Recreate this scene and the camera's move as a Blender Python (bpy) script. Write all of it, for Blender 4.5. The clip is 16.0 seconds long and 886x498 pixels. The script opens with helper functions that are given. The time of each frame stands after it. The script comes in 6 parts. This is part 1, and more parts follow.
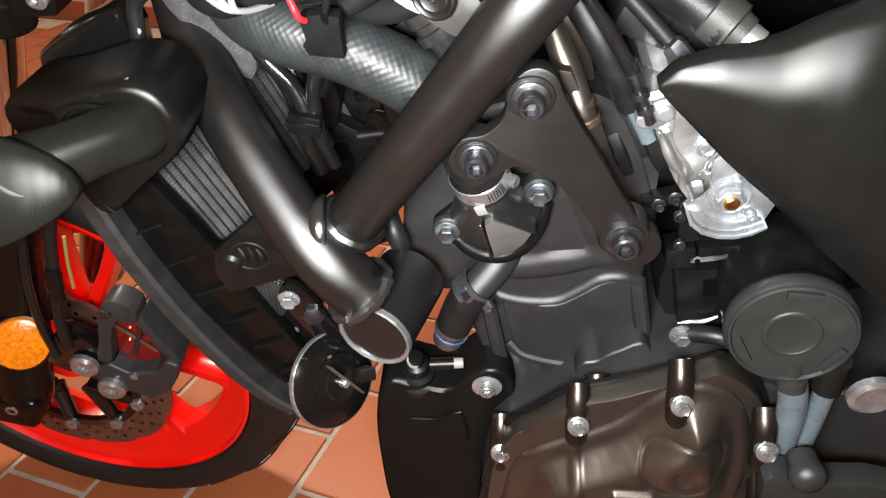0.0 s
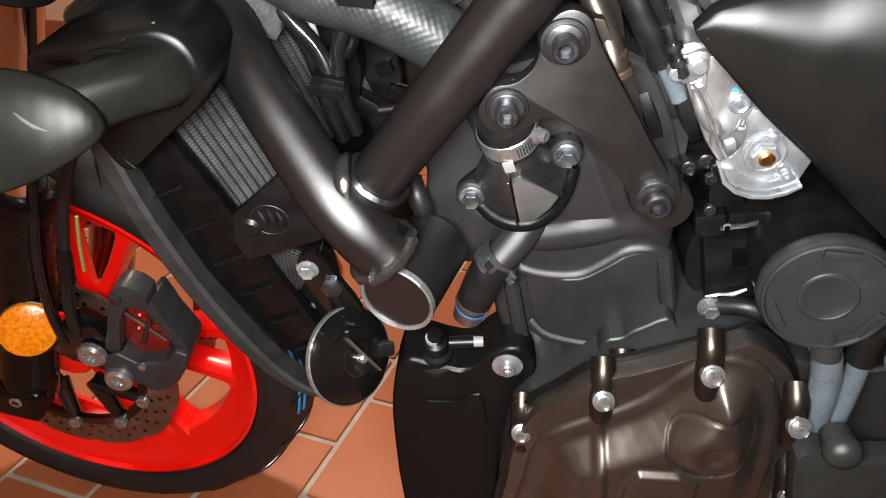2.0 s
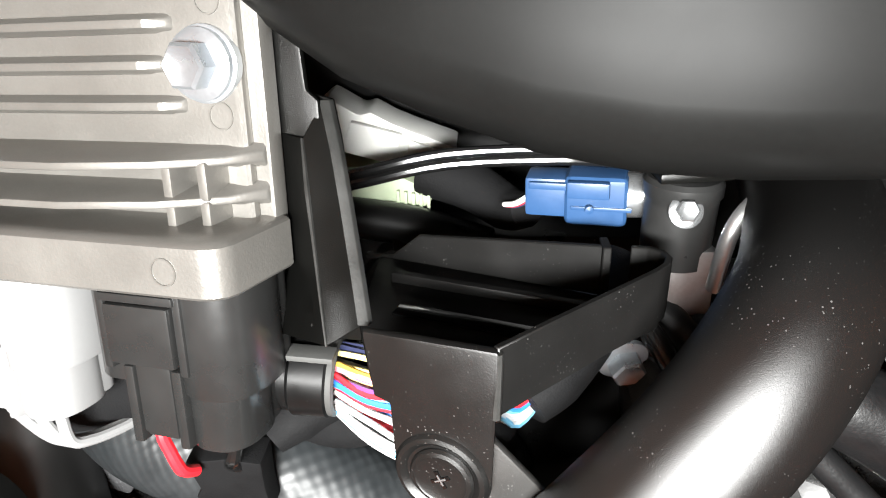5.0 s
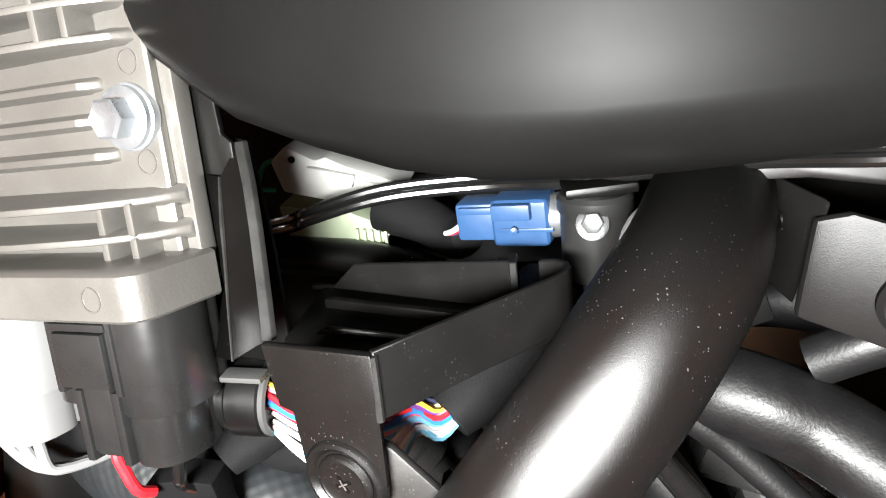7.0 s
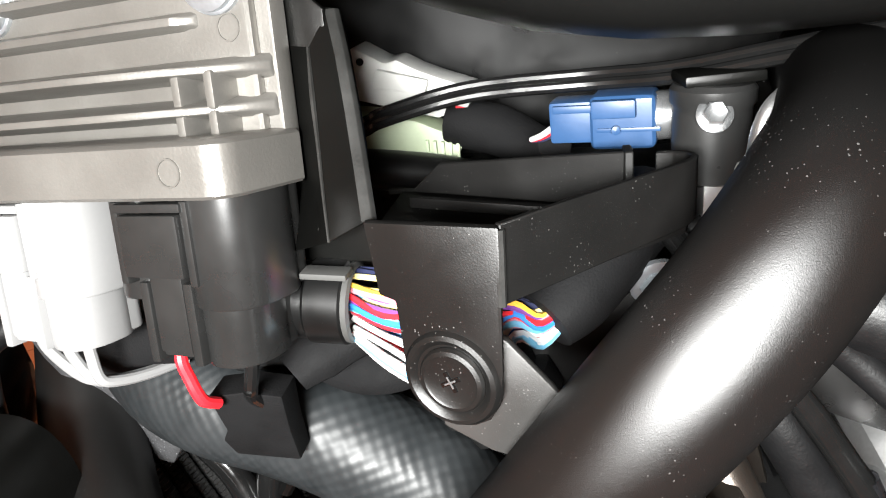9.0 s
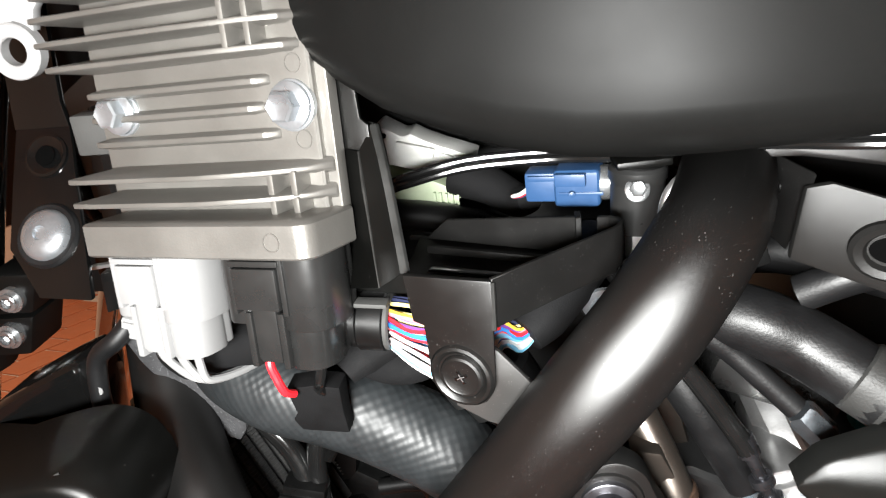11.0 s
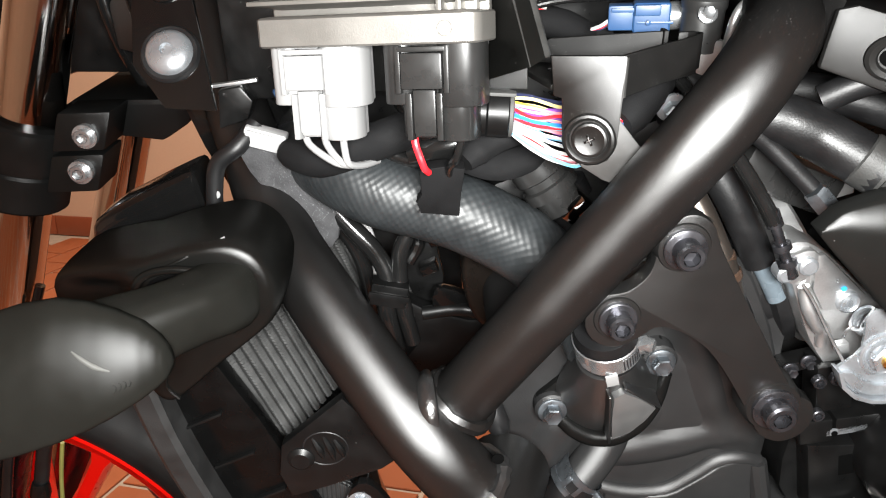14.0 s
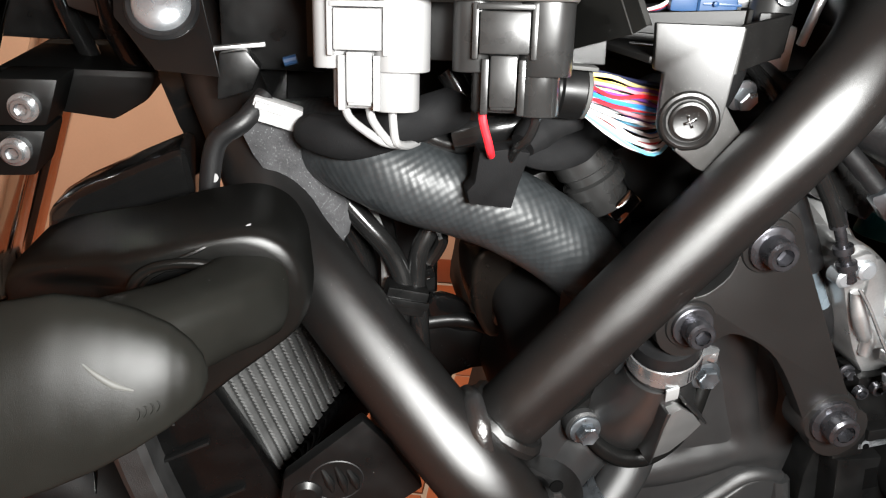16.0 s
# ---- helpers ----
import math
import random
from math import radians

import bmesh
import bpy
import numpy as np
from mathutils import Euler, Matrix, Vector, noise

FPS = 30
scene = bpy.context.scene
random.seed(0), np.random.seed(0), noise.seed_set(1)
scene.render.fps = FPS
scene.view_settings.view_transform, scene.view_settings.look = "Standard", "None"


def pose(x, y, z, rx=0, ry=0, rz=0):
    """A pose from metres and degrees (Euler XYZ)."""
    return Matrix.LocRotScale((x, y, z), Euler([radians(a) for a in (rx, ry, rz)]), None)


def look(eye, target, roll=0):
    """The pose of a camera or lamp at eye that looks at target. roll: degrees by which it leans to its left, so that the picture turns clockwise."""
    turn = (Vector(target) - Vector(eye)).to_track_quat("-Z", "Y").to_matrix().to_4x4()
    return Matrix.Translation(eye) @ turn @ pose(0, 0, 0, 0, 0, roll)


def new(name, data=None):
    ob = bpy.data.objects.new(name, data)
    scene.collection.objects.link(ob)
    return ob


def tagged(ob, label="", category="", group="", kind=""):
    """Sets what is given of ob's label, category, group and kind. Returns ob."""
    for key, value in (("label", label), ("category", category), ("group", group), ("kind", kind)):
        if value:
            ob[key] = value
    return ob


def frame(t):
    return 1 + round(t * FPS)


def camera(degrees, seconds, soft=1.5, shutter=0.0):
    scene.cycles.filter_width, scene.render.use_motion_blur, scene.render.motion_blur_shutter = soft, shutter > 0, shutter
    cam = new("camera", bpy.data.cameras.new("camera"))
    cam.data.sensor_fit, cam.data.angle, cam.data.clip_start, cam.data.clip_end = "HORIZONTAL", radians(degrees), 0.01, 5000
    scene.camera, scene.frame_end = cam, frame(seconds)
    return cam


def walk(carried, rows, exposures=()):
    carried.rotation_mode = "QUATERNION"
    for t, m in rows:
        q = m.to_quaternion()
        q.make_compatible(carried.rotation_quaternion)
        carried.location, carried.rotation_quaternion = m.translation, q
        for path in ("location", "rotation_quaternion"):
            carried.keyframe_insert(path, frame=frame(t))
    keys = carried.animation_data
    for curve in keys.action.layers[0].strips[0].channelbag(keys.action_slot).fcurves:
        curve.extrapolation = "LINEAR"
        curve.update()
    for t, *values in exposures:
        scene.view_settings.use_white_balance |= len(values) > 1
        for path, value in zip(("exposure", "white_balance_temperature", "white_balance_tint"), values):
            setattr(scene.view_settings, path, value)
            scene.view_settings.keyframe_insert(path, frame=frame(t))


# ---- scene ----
cam = camera(61.2, 16.0, soft=1.1, shutter=0.3)
PATH = [
    (0, (0.034, -0.008, 0.788), (-0.122, 1.685, -0.264), -1.7),
    (0.5, (0.026, -0.027, 0.768), (-0.17, 1.675, -0.264), -0.8),
    (1, (0.005, -0.029, 0.75), (-0.176, 1.698, -0.244), -1.1),
    (1.5, (0.017, -0.026, 0.754), (-0.145, 1.709, -0.228), -1.4),
    (2, (0.02, -0.022, 0.747), (-0.141, 1.716, -0.231), -1.1),
    (2.5, (0.016, 0.012, 0.755), (-0.107, 1.784, -0.163), 0.6),
    (3, (0.016, 0.061, 0.755), (-0.048, 1.902, -0.024), 0.7),
    (3.5, (0.014, 0.121, 0.769), (-0.028, 2.009, 0.109), 0.1),
    (4, (0.005, 0.162, 0.788), (-0.057, 2.054, 0.144), -1.2),
    (4.5, (0.01, 0.181, 0.79), (-0.065, 2.095, 0.214), -0.4),
    (5, (0.009, 0.191, 0.8), (-0.086, 2.117, 0.268), -0.5),
    (7.3, (0.057, 0.18, 0.785), (-0.274, 2.123, 0.446), -4.9),
    (7.5, (0.056, 0.183, 0.78), (-0.273, 2.127, 0.447), -4.6),
    (8, (0.052, 0.185, 0.78), (-0.242, 2.134, 0.437), -4.4),
    (8.5, (0.033, 0.188, 0.765), (-0.277, 2.138, 0.442), -4.8),
    (8.7, (0.024, 0.191, 0.765), (-0.282, 2.132, 0.393), -3.5),
    (11, (0.03, 0.113, 0.801), (-0.244, 2.043, 0.356), -4.4),
    (11.5, (0.036, 0.07, 0.822), (-0.229, 1.993, 0.339), -4.9),
    (12, (0.0, 0.05, 0.815), (-0.167, 1.978, 0.309), -4.5),
    (12.5, (-0.034, 0.055, 0.79), (-0.041, 1.982, 0.253), -2.6),
    (13, (-0.058, 0.041, 0.776), (-0.062, 1.966, 0.234), -2.6),
    (13.5, (-0.061, 0.023, 0.751), (-0.067, 1.94, 0.181), -1.3),
    (14, (-0.063, 0.025, 0.751), (-0.052, 1.946, 0.195), -1.1),
    (14.5, (-0.071, 0.037, 0.744), (-0.009, 1.961, 0.203), 0.1),
    (15, (-0.075, 0.064, 0.76), (0.096, 1.978, 0.204), 0.1),
    (15.5, (-0.113, 0.07, 0.746), (0.159, 1.976, 0.207), 1.8),
    (16, (-0.137, 0.076, 0.727), (0.203, 1.981, 0.225), 2.3),
]
EXPOSURES = [(0, 0.2), (0.5, 0.08), (1.5, 0.0), (2.5, 0.12), (3.5, 0.15), (4.5, 0.36), (5, 0.31), (7.5, 0.42), (8.5, 0.23), (11, 0.0), (12, 0.04), (13.5, 0.02), (14.5, 0.18), (15.2, 0.11), (16, 0.03)]
walk(cam, [(t, look(eye, target, roll)) for t, eye, target, roll in PATH], EXPOSURES)

# ---- light and world ----
world = bpy.data.worlds.new("room_air")
world.use_nodes = True
scene.world = world
wn = world.node_tree.nodes["Background"]
wn.inputs[0].default_value = (1.0, 0.86, 0.72, 1)
wn.inputs[1].default_value = 0.003

torch = new("phone_torch", bpy.data.lights.new("phone_torch", "AREA"))
torch.data.shape, torch.data.size, torch.data.size_y = "ELLIPSE", 0.20, 0.07
torch.data.energy, torch.data.color = 10.3, (0.98, 0.985, 0.965)
torch.matrix_world = look((-0.02, -0.052, 0.762), (0.0, 0.42, 0.62))

room_lamp = new("room_lamp", bpy.data.lights.new("room_lamp", "AREA"))
room_lamp.data.shape, room_lamp.data.size = "DISK", 0.4
room_lamp.data.energy, room_lamp.data.color = 58.0, (1.0, 0.84, 0.68)
room_lamp.matrix_world = look((-0.9, 1.7, 2.35), (-0.9, 1.75, 0.0))

# ---- materials ----
def mat(name, color, rough=0.5, metal=0.0, vary=0.15, scale=60.0, bump=0.0, bscale=400.0, coat=0.0, spec=0.5, rvary=0.1, islands=False, objects=False, speck=0.0, dust=0.0, grit=(210, 0.10, 5.0)):
    """A plain surface with variation at two scales: stains and grain in colour, roughness and relief."""
    m = bpy.data.materials.new(name)
    m.use_nodes = True
    nt = m.node_tree
    p = nt.nodes["Principled BSDF"]
    tc = nt.nodes.new("ShaderNodeTexCoord")
    big = nt.nodes.new("ShaderNodeTexNoise")
    big.inputs["Scale"].default_value, big.inputs["Detail"].default_value = scale, 6
    fine = nt.nodes.new("ShaderNodeTexNoise")
    fine.inputs["Scale"].default_value, fine.inputs["Detail"].default_value = bscale, 3
    nt.links.new(tc.outputs["Object"], big.inputs["Vector"])
    nt.links.new(tc.outputs["Object"], fine.inputs["Vector"])
    mixv = nt.nodes.new("ShaderNodeMath")
    mixv.operation = "MULTIPLY_ADD"
    nt.links.new(fine.outputs["Fac"], mixv.inputs[0])
    mixv.inputs[1].default_value = 0.35
    nt.links.new(big.outputs["Fac"], mixv.inputs[2])
    last = mixv.outputs[0]
    if islands or objects:
        rnd = nt.nodes.new("ShaderNodeNewGeometry" if islands else "ShaderNodeObjectInfo")
        add = nt.nodes.new("ShaderNodeMath")
        add.operation = "MULTIPLY_ADD"
        nt.links.new(rnd.outputs["Random Per Island" if islands else "Random"], add.inputs[0])
        add.inputs[1].default_value = 0.5
        nt.links.new(last, add.inputs[2])
        last = add.outputs[0]
    ramp = nt.nodes.new("ShaderNodeMapRange")
    hi = 1.5 if (islands or objects) else 1.0
    ramp.inputs[1].default_value, ramp.inputs[2].default_value = 0.35, hi
    ramp.inputs[3].default_value, ramp.inputs[4].default_value = 1 - vary, 1 + vary
    nt.links.new(last, ramp.inputs[0])
    col = nt.nodes.new("ShaderNodeVectorMath")
    col.operation = "SCALE"
    col.inputs[0].default_value = color
    nt.links.new(ramp.outputs[0], col.inputs["Scale"])
    out = col.outputs[0]
    if speck:
        v = nt.nodes.new("ShaderNodeTexVoronoi")
        v.inputs["Scale"].default_value = bscale
        nt.links.new(tc.outputs["Object"], v.inputs["Vector"])
        lt = nt.nodes.new("ShaderNodeMath")
        lt.operation = "LESS_THAN"
        lt.inputs[1].default_value = speck
        nt.links.new(v.outputs["Distance"], lt.inputs[0])
        mx = nt.nodes.new("ShaderNodeMix")
        mx.data_type = "RGBA"
        mx.inputs["B"].default_value = tuple(min(1, c * 4 + 0.05) for c in color) + (1,)
        nt.links.new(lt.outputs[0], mx.inputs["Factor"])
        nt.links.new(out, mx.inputs["A"])
        out = mx.outputs["Result"]
    if dust:
        v = nt.nodes.new("ShaderNodeTexVoronoi")
        v.inputs["Scale"].default_value = grit[0]
        nt.links.new(tc.outputs["Object"], v.inputs["Vector"])
        sep = nt.nodes.new("ShaderNodeSeparateColor")
        nt.links.new(v.outputs["Color"], sep.inputs[0])
        size = nt.nodes.new("ShaderNodeMath")
        size.operation = "POWER"
        nt.links.new(sep.outputs[0], size.inputs[0])
        size.inputs[1].default_value = grit[2]
        lim = nt.nodes.new("ShaderNodeMath")
        lim.operation = "MULTIPLY"
        nt.links.new(size.outputs[0], lim.inputs[0])
        lim.inputs[1].default_value = grit[1]
        if grit[0] > 300:
            patchy = nt.nodes.new("ShaderNodeTexNoise")
            patchy.inputs["Scale"].default_value = 55
            nt.links.new(tc.outputs["Object"], patchy.inputs["Vector"])
            spread = nt.nodes.new("ShaderNodeMapRange")
            spread.inputs[1].default_value, spread.inputs[2].default_value = 0.40, 0.66
            spread.inputs[3].default_value, spread.inputs[4].default_value = grit[1] * 0.35, grit[1] * 1.25
            nt.links.new(patchy.outputs["Fac"], spread.inputs[0])
            nt.links.new(spread.outputs[0], lim.inputs[1])
        lt = nt.nodes.new("ShaderNodeMath")
        lt.operation = "LESS_THAN"
        nt.links.new(v.outputs["Distance"], lt.inputs[0])
        nt.links.new(lim.outputs[0], lt.inputs[1])
        mx = nt.nodes.new("ShaderNodeMix")
        mx.data_type = "RGBA"
        mx.inputs["B"].default_value = (dust, dust * 0.98, dust * 0.94, 1)
        nt.links.new(lt.outputs[0], mx.inputs["Factor"])
        nt.links.new(out, mx.inputs["A"])
        out = mx.outputs["Result"]
    nt.links.new(out, p.inputs["Base Color"])
    rr = nt.nodes.new("ShaderNodeMapRange")
    rr.inputs[1].default_value, rr.inputs[2].default_value = 0.3, 0.7
    rr.inputs[3].default_value, rr.inputs[4].default_value = max(0.02, rough - rvary), min(1, rough + rvary)
    nt.links.new(big.outputs["Fac"], rr.inputs[0])
    nt.links.new(rr.outputs[0], p.inputs["Roughness"])
    p.inputs["Metallic"].default_value = metal
    p.inputs["Specular IOR Level"].default_value = spec
    p.inputs["Coat Weight"].default_value = coat
    p.inputs["Coat Roughness"].default_value = 0.06
    if bump:
        b = nt.nodes.new("ShaderNodeBump")
        b.inputs["Strength"].default_value, b.inputs["Distance"].default_value = bump, 0.00025
        nt.links.new(fine.outputs["Fac"], b.inputs["Height"])
        nt.links.new(b.outputs[0], p.inputs["Normal"])
    return m


def satin(name, color, gloss, rough, vary=0.15, scale=40.0, bump=0.2, bscale=4000.0, dust=0.0, grit=(210, 0.10, 5.0)):
    """Powder-coat paint: a dark body under a soft sheen with a quick fall-off, finely grained."""
    m = mat(name, color, rough, 0.0, vary, scale, bump, bscale, rvary=0.025, dust=dust, grit=grit)
    nt = m.node_tree
    p = nt.nodes["Principled BSDF"]
    body = nt.nodes.new("ShaderNodeBsdfDiffuse")
    sheen = nt.nodes.new("ShaderNodeBsdfAnisotropic")
    sheen.distribution = "BECKMANN"
    sheen.inputs["Color"].default_value = (gloss, gloss, gloss, 1)
    both = nt.nodes.new("ShaderNodeAddShader")
    for socket, target in (("Base Color", body.inputs["Color"]), ("Roughness", sheen.inputs["Roughness"])):
        nt.links.new(p.inputs[socket].links[0].from_socket, target)
    if p.inputs["Normal"].links:
        nt.links.new(p.inputs["Normal"].links[0].from_socket, body.inputs["Normal"])
        nt.links.new(p.inputs["Normal"].links[0].from_socket, sheen.inputs["Normal"])
    nt.links.new(body.outputs[0], both.inputs[0])
    nt.links.new(sheen.outputs[0], both.inputs[1])
    nt.links.new(both.outputs[0], nt.nodes["Material Output"].inputs["Surface"])
    nt.nodes.remove(p)
    return m


def woven(name, color, rough, scale, strength, metal=0.0, diagonal=True, along="Object"):
    """Cloth-like relief of crossing ribs."""
    m = mat(name, color, rough, metal, 0.25, 80, 0, 500)
    nt = m.node_tree
    p = nt.nodes["Principled BSDF"]
    tc = nt.nodes.new("ShaderNodeTexCoord")
    waves = []
    for turn in ((0, 0, 38), (0, 0, -38)) if diagonal else ((0, 0, 0), (0, 0, 90)):
        mp = nt.nodes.new("ShaderNodeMapping")
        mp.inputs["Rotation"].default_value = [radians(a) for a in turn]
        w = nt.nodes.new("ShaderNodeTexWave")
        w.inputs["Scale"].default_value, w.inputs["Distortion"].default_value = scale, 0.6
        nt.links.new(tc.outputs[along], mp.inputs["Vector"])
        nt.links.new(mp.outputs[0], w.inputs["Vector"])
        waves.append(w)
    mul = nt.nodes.new("ShaderNodeMath")
    mul.operation = "ADD"
    nt.links.new(waves[0].outputs["Fac"], mul.inputs[0])
    nt.links.new(waves[1].outputs["Fac"], mul.inputs[1])
    b = nt.nodes.new("ShaderNodeBump")
    b.inputs["Strength"].default_value, b.inputs["Distance"].default_value = strength, 0.0006
    nt.links.new(mul.outputs[0], b.inputs["Height"])
    nt.links.new(b.outputs[0], p.inputs["Normal"])
    return m


FRAME = satin("satin_frame_paint", (0.0060, 0.0058, 0.0057), 0.086, 0.485, 0.12, 30, 0.20, 4200, dust=0.075, grit=(1150, 0.21, 2.2))
ENGINE = satin("black_engine_paint", (0.0185, 0.0185, 0.0188), 0.050, 0.48, 0.25, 50, 0.45, 2600)
BRONZE = mat("bronze_cover_paint", (0.132, 0.114, 0.099), 0.34, 0.90, 0.15, 40, 0.25, 2200, rvary=0.05)
POSTM = mat("dark_bronze_paint", (0.055, 0.045, 0.038), 0.30, 0.9, 0.15, 40, 0.25, 2200, rvary=0.05)
PLASTIC = mat("black_plastic", (0.0044, 0.0044, 0.0044), 0.36, 0, 0.25, 70, 0.04, 2400, spec=0.30, dust=0.06)
MATTE = satin("grained_black_plastic", (0.0046, 0.0047, 0.0046), 0.022, 0.40, 0.2, 60, 0.35, 3000)
GLOSS = mat("glossy_black_paint", (0.0040, 0.0040, 0.0040), 0.13, 0, 0.2, 40, 0, 400, coat=0.4, rvary=0.04)
TANKM = mat("black_tank_lacquer", (0.0062, 0.0062, 0.0060), 0.40, 0.0, 0.25, 14, 0.0, 900, spec=0.075, rvary=0.06)

CANM = satin("grey_black_moulding", (0.0200, 0.0212, 0.0206), 0.036, 0.46, 0.2, 60, 0.3, 3000)
MOUNTM = satin("satin_mount_paint", (0.0086, 0.0085, 0.0084), 0.080, 0.42, 0.12, 40, 0.3, 3600)
OUTLETM = satin("bare_black_casting", (0.014, 0.014, 0.014), 0.20, 0.36, 0.25, 60, 0.4, 2600)
SHROUD = mat("black_shroud_plastic", (0.0026, 0.0026, 0.0026), 0.26, 0, 0.2, 60, 0.05, 900, spec=0.28)
RUBBER = mat("black_rubber", (0.0060, 0.0060, 0.0064), 0.45, 0, 0.25, 60, 0.4, 900, spec=0.45)
TYREM = mat("tyre_rubber", (0.0095, 0.0090, 0.0090), 0.6, 0, 0.25, 30, 0.5, 900)
BRAID = woven("braided_rubber_hose", (0.018, 0.0205, 0.022), 0.46, 95, 0.16, along="UV")
CARBON = satin("carbon_grain_plastic", (0.0078, 0.0080, 0.0076), 0.036, 0.43, 0.25, 30, 0.12, 2600, dust=0.06)
TAPE = mat("black_cloth_tape", (0.0048, 0.0048, 0.0052), 0.8, 0, 0.3, 90, 0.6, 1500, spec=0.2)
PODM = satin("matt_black_moulding", (0.0085, 0.0085, 0.0074), 0.022, 0.46, 0.2, 60, 0.25, 4200, dust=0.05)
CALM = mat("dark_caliper_paint", (0.022, 0.023, 0.025), 0.5, 0, 0.25, 60, 0.3, 900)
# Body colour raised to stand in for reflected light on black nylon.
CONNB = mat("lit_black_nylon", (0.017, 0.017, 0.0168), 0.31, 0, 0.2, 60, 0.04, 2600)
# Worn edge colour, also lightened to paint the light caught along edges.
EDGE = mat("worn_lit_edge", (0.020, 0.020, 0.019), 0.45, 0.0, 0.5, 120, 0.2, 1500)
FOAM = mat("speckled_grey_foam", (0.050, 0.050, 0.052), 0.95, 0, 0.4, 120, 1.5, 900, spec=0.1, speck=0.16)
ALU = mat("cast_aluminium", (0.60, 0.60, 0.60), 0.36, 0.88, 0.2, 50, 0.25, 900)
ZINC = mat("zinc_plate", (0.50, 0.53, 0.56), 0.32, 0.80, 0.2, 90, 0.1, 900)
STEEL = mat("bright_steel_bolt", (0.44, 0.45, 0.46), 0.24, 0.85, 0.2, 120, 0.1, 1500)
DARKBOLT = mat("dark_plated_bolt", (0.10, 0.10, 0.11), 0.3, 0.9, 0.25, 150, 0.1, 1500)
BLUEBOLT = mat("grey_flange_bolt", (0.20, 0.22, 0.24), 0.32, 0.9, 0.25, 150, 0.1, 1500)
CHROME = mat("hard_chrome", (0.72, 0.70, 0.68), 0.08, 1.0, 0.05, 20, 0, 400, rvary=0.02)
RECT = mat("grey_cast_rectifier", (0.190, 0.182, 0.168), 0.42, 0.55, 0.12, 40, 0.25, 1300)
RED = mat("red_rim_paint", (0.95, 0.007, 0.003), 0.32, 0, 0.06, 20, 0.05, 900, coat=0.2, rvary=0.05)
DISCM = mat("brake_disc_steel", (0.30, 0.22, 0.18), 0.38, 0.9, 0.25, 60, 0.2, 1200)
WHITE = mat("white_nylon", (0.255, 0.255, 0.255), 0.42, 0, 0.05, 60, 0.05, 900)
PALE = mat("ivory_nylon", (0.66, 0.66, 0.63), 0.42, 0, 0.08, 60, 0.05, 900)
GREYW = mat("light_grey_nylon", (0.36, 0.36, 0.36), 0.45, 0, 0.08, 60, 0.1, 900)
BLUE = mat("blue_connector_plastic", (0.022, 0.062, 0.15), 0.4, 0, 0.15, 60, 0.05, 900)
TEAL = mat("teal_clip_plastic", (0.0, 0.13, 0.155), 0.4, 0, 0.15, 60)
GREEN = mat("pale_green_plastic", (0.45, 0.52, 0.36), 0.5, 0, 0.15, 60)
AMBER = mat("amber_reflector", (0.72, 0.19, 0.004), 0.2, 0, 0.5, 260, 1.0, 500, coat=0.5)
BRASS = mat("brass", (0.75, 0.48, 0.14), 0.28, 1.0, 0.1, 90)
GREYHOSE = mat("grey_vinyl_hose", (0.095, 0.118, 0.136), 0.30, 0, 0.25, 50)
FINS = mat("grey_radiator_fins", (0.072, 0.072, 0.071), 0.45, 0.35, 0.3, 90, 0.2, 1600)
SHEET = satin("dusty_black_moulding", (0.0075, 0.0073, 0.0071), 0.058, 0.44, 0.3, 60, 0.12, 2600, dust=0.11, grit=(1250, 0.21, 1.8))
TRAYM = satin("dusty_tray_plastic", (0.0085, 0.0083, 0.0081), 0.030, 0.45, 0.3, 60, 0.12, 2600, dust=0.08, grit=(1250, 0.20, 2.2))
RADFIN = woven("radiator_fins", (0.030, 0.030, 0.030), 0.5, 120, 1.0, 0.4, False)
WELDM = satin("glossy_weld_paint", (0.011, 0.011, 0.011), 0.15, 0.38, 0.2, 120, 0.9, 700)
LUGM = satin("satin_bracket_paint", (0.012, 0.0117, 0.0113), 0.028, 0.45, 0.12, 40, 0.25, 3800)
HOUSEM = satin("matt_black_housing", (0.0042, 0.0042, 0.0039), 0.030, 0.40, 0.2, 60, 0.2, 4200, dust=0.04)
# Near-black colour stands in for the shade inside holes and pockets.
HOLE = mat("hollow_shade", (0.0012, 0.0012, 0.0012), 0.9, 0, 0.3, 60, spec=0.05)
GREYR = mat("grey_rubber", (0.055, 0.055, 0.053), 0.6, 0, 0.2, 60, 0.3, 1200)
CABLE = mat("black_cable_sheath", (0.0075, 0.0075, 0.0075), 0.20, 0, 0.2, 60)
SATIN = mat("satin_grey_metal", (0.24, 0.232, 0.224), 0.42, 0.9, 0.12, 40, 0.2, 1500)
REDWIRE = mat("red_wire", (0.72, 0.02, 0.03), 0.35)
COPPERB = mat("brown_metal", (0.16, 0.10, 0.07), 0.35, 0.8, 0.2, 60, 0.1, 900)
WIRECOL = [mat("wire_" + n, c, 0.4) for n, c in (("white", (0.62, 0.62, 0.62)), ("blue", (0.03, 0.20, 0.62)), ("pink", (0.60, 0.22, 0.26)), ("cream", (0.66, 0.56, 0.24)), ("red", (0.66, 0.02, 0.03)), ("pale_blue", (0.16, 0.46, 0.66)), ("navy", (0.020, 0.024, 0.060)), ("yellow", (0.74, 0.42, 0.05)), ("purple", (0.16, 0.05, 0.26)))]
TILE = mat("terracotta_tile", (0.365, 0.108, 0.042), 0.42, 0, 0.22, 9, 0.35, 160, objects=True, rvary=0.12)
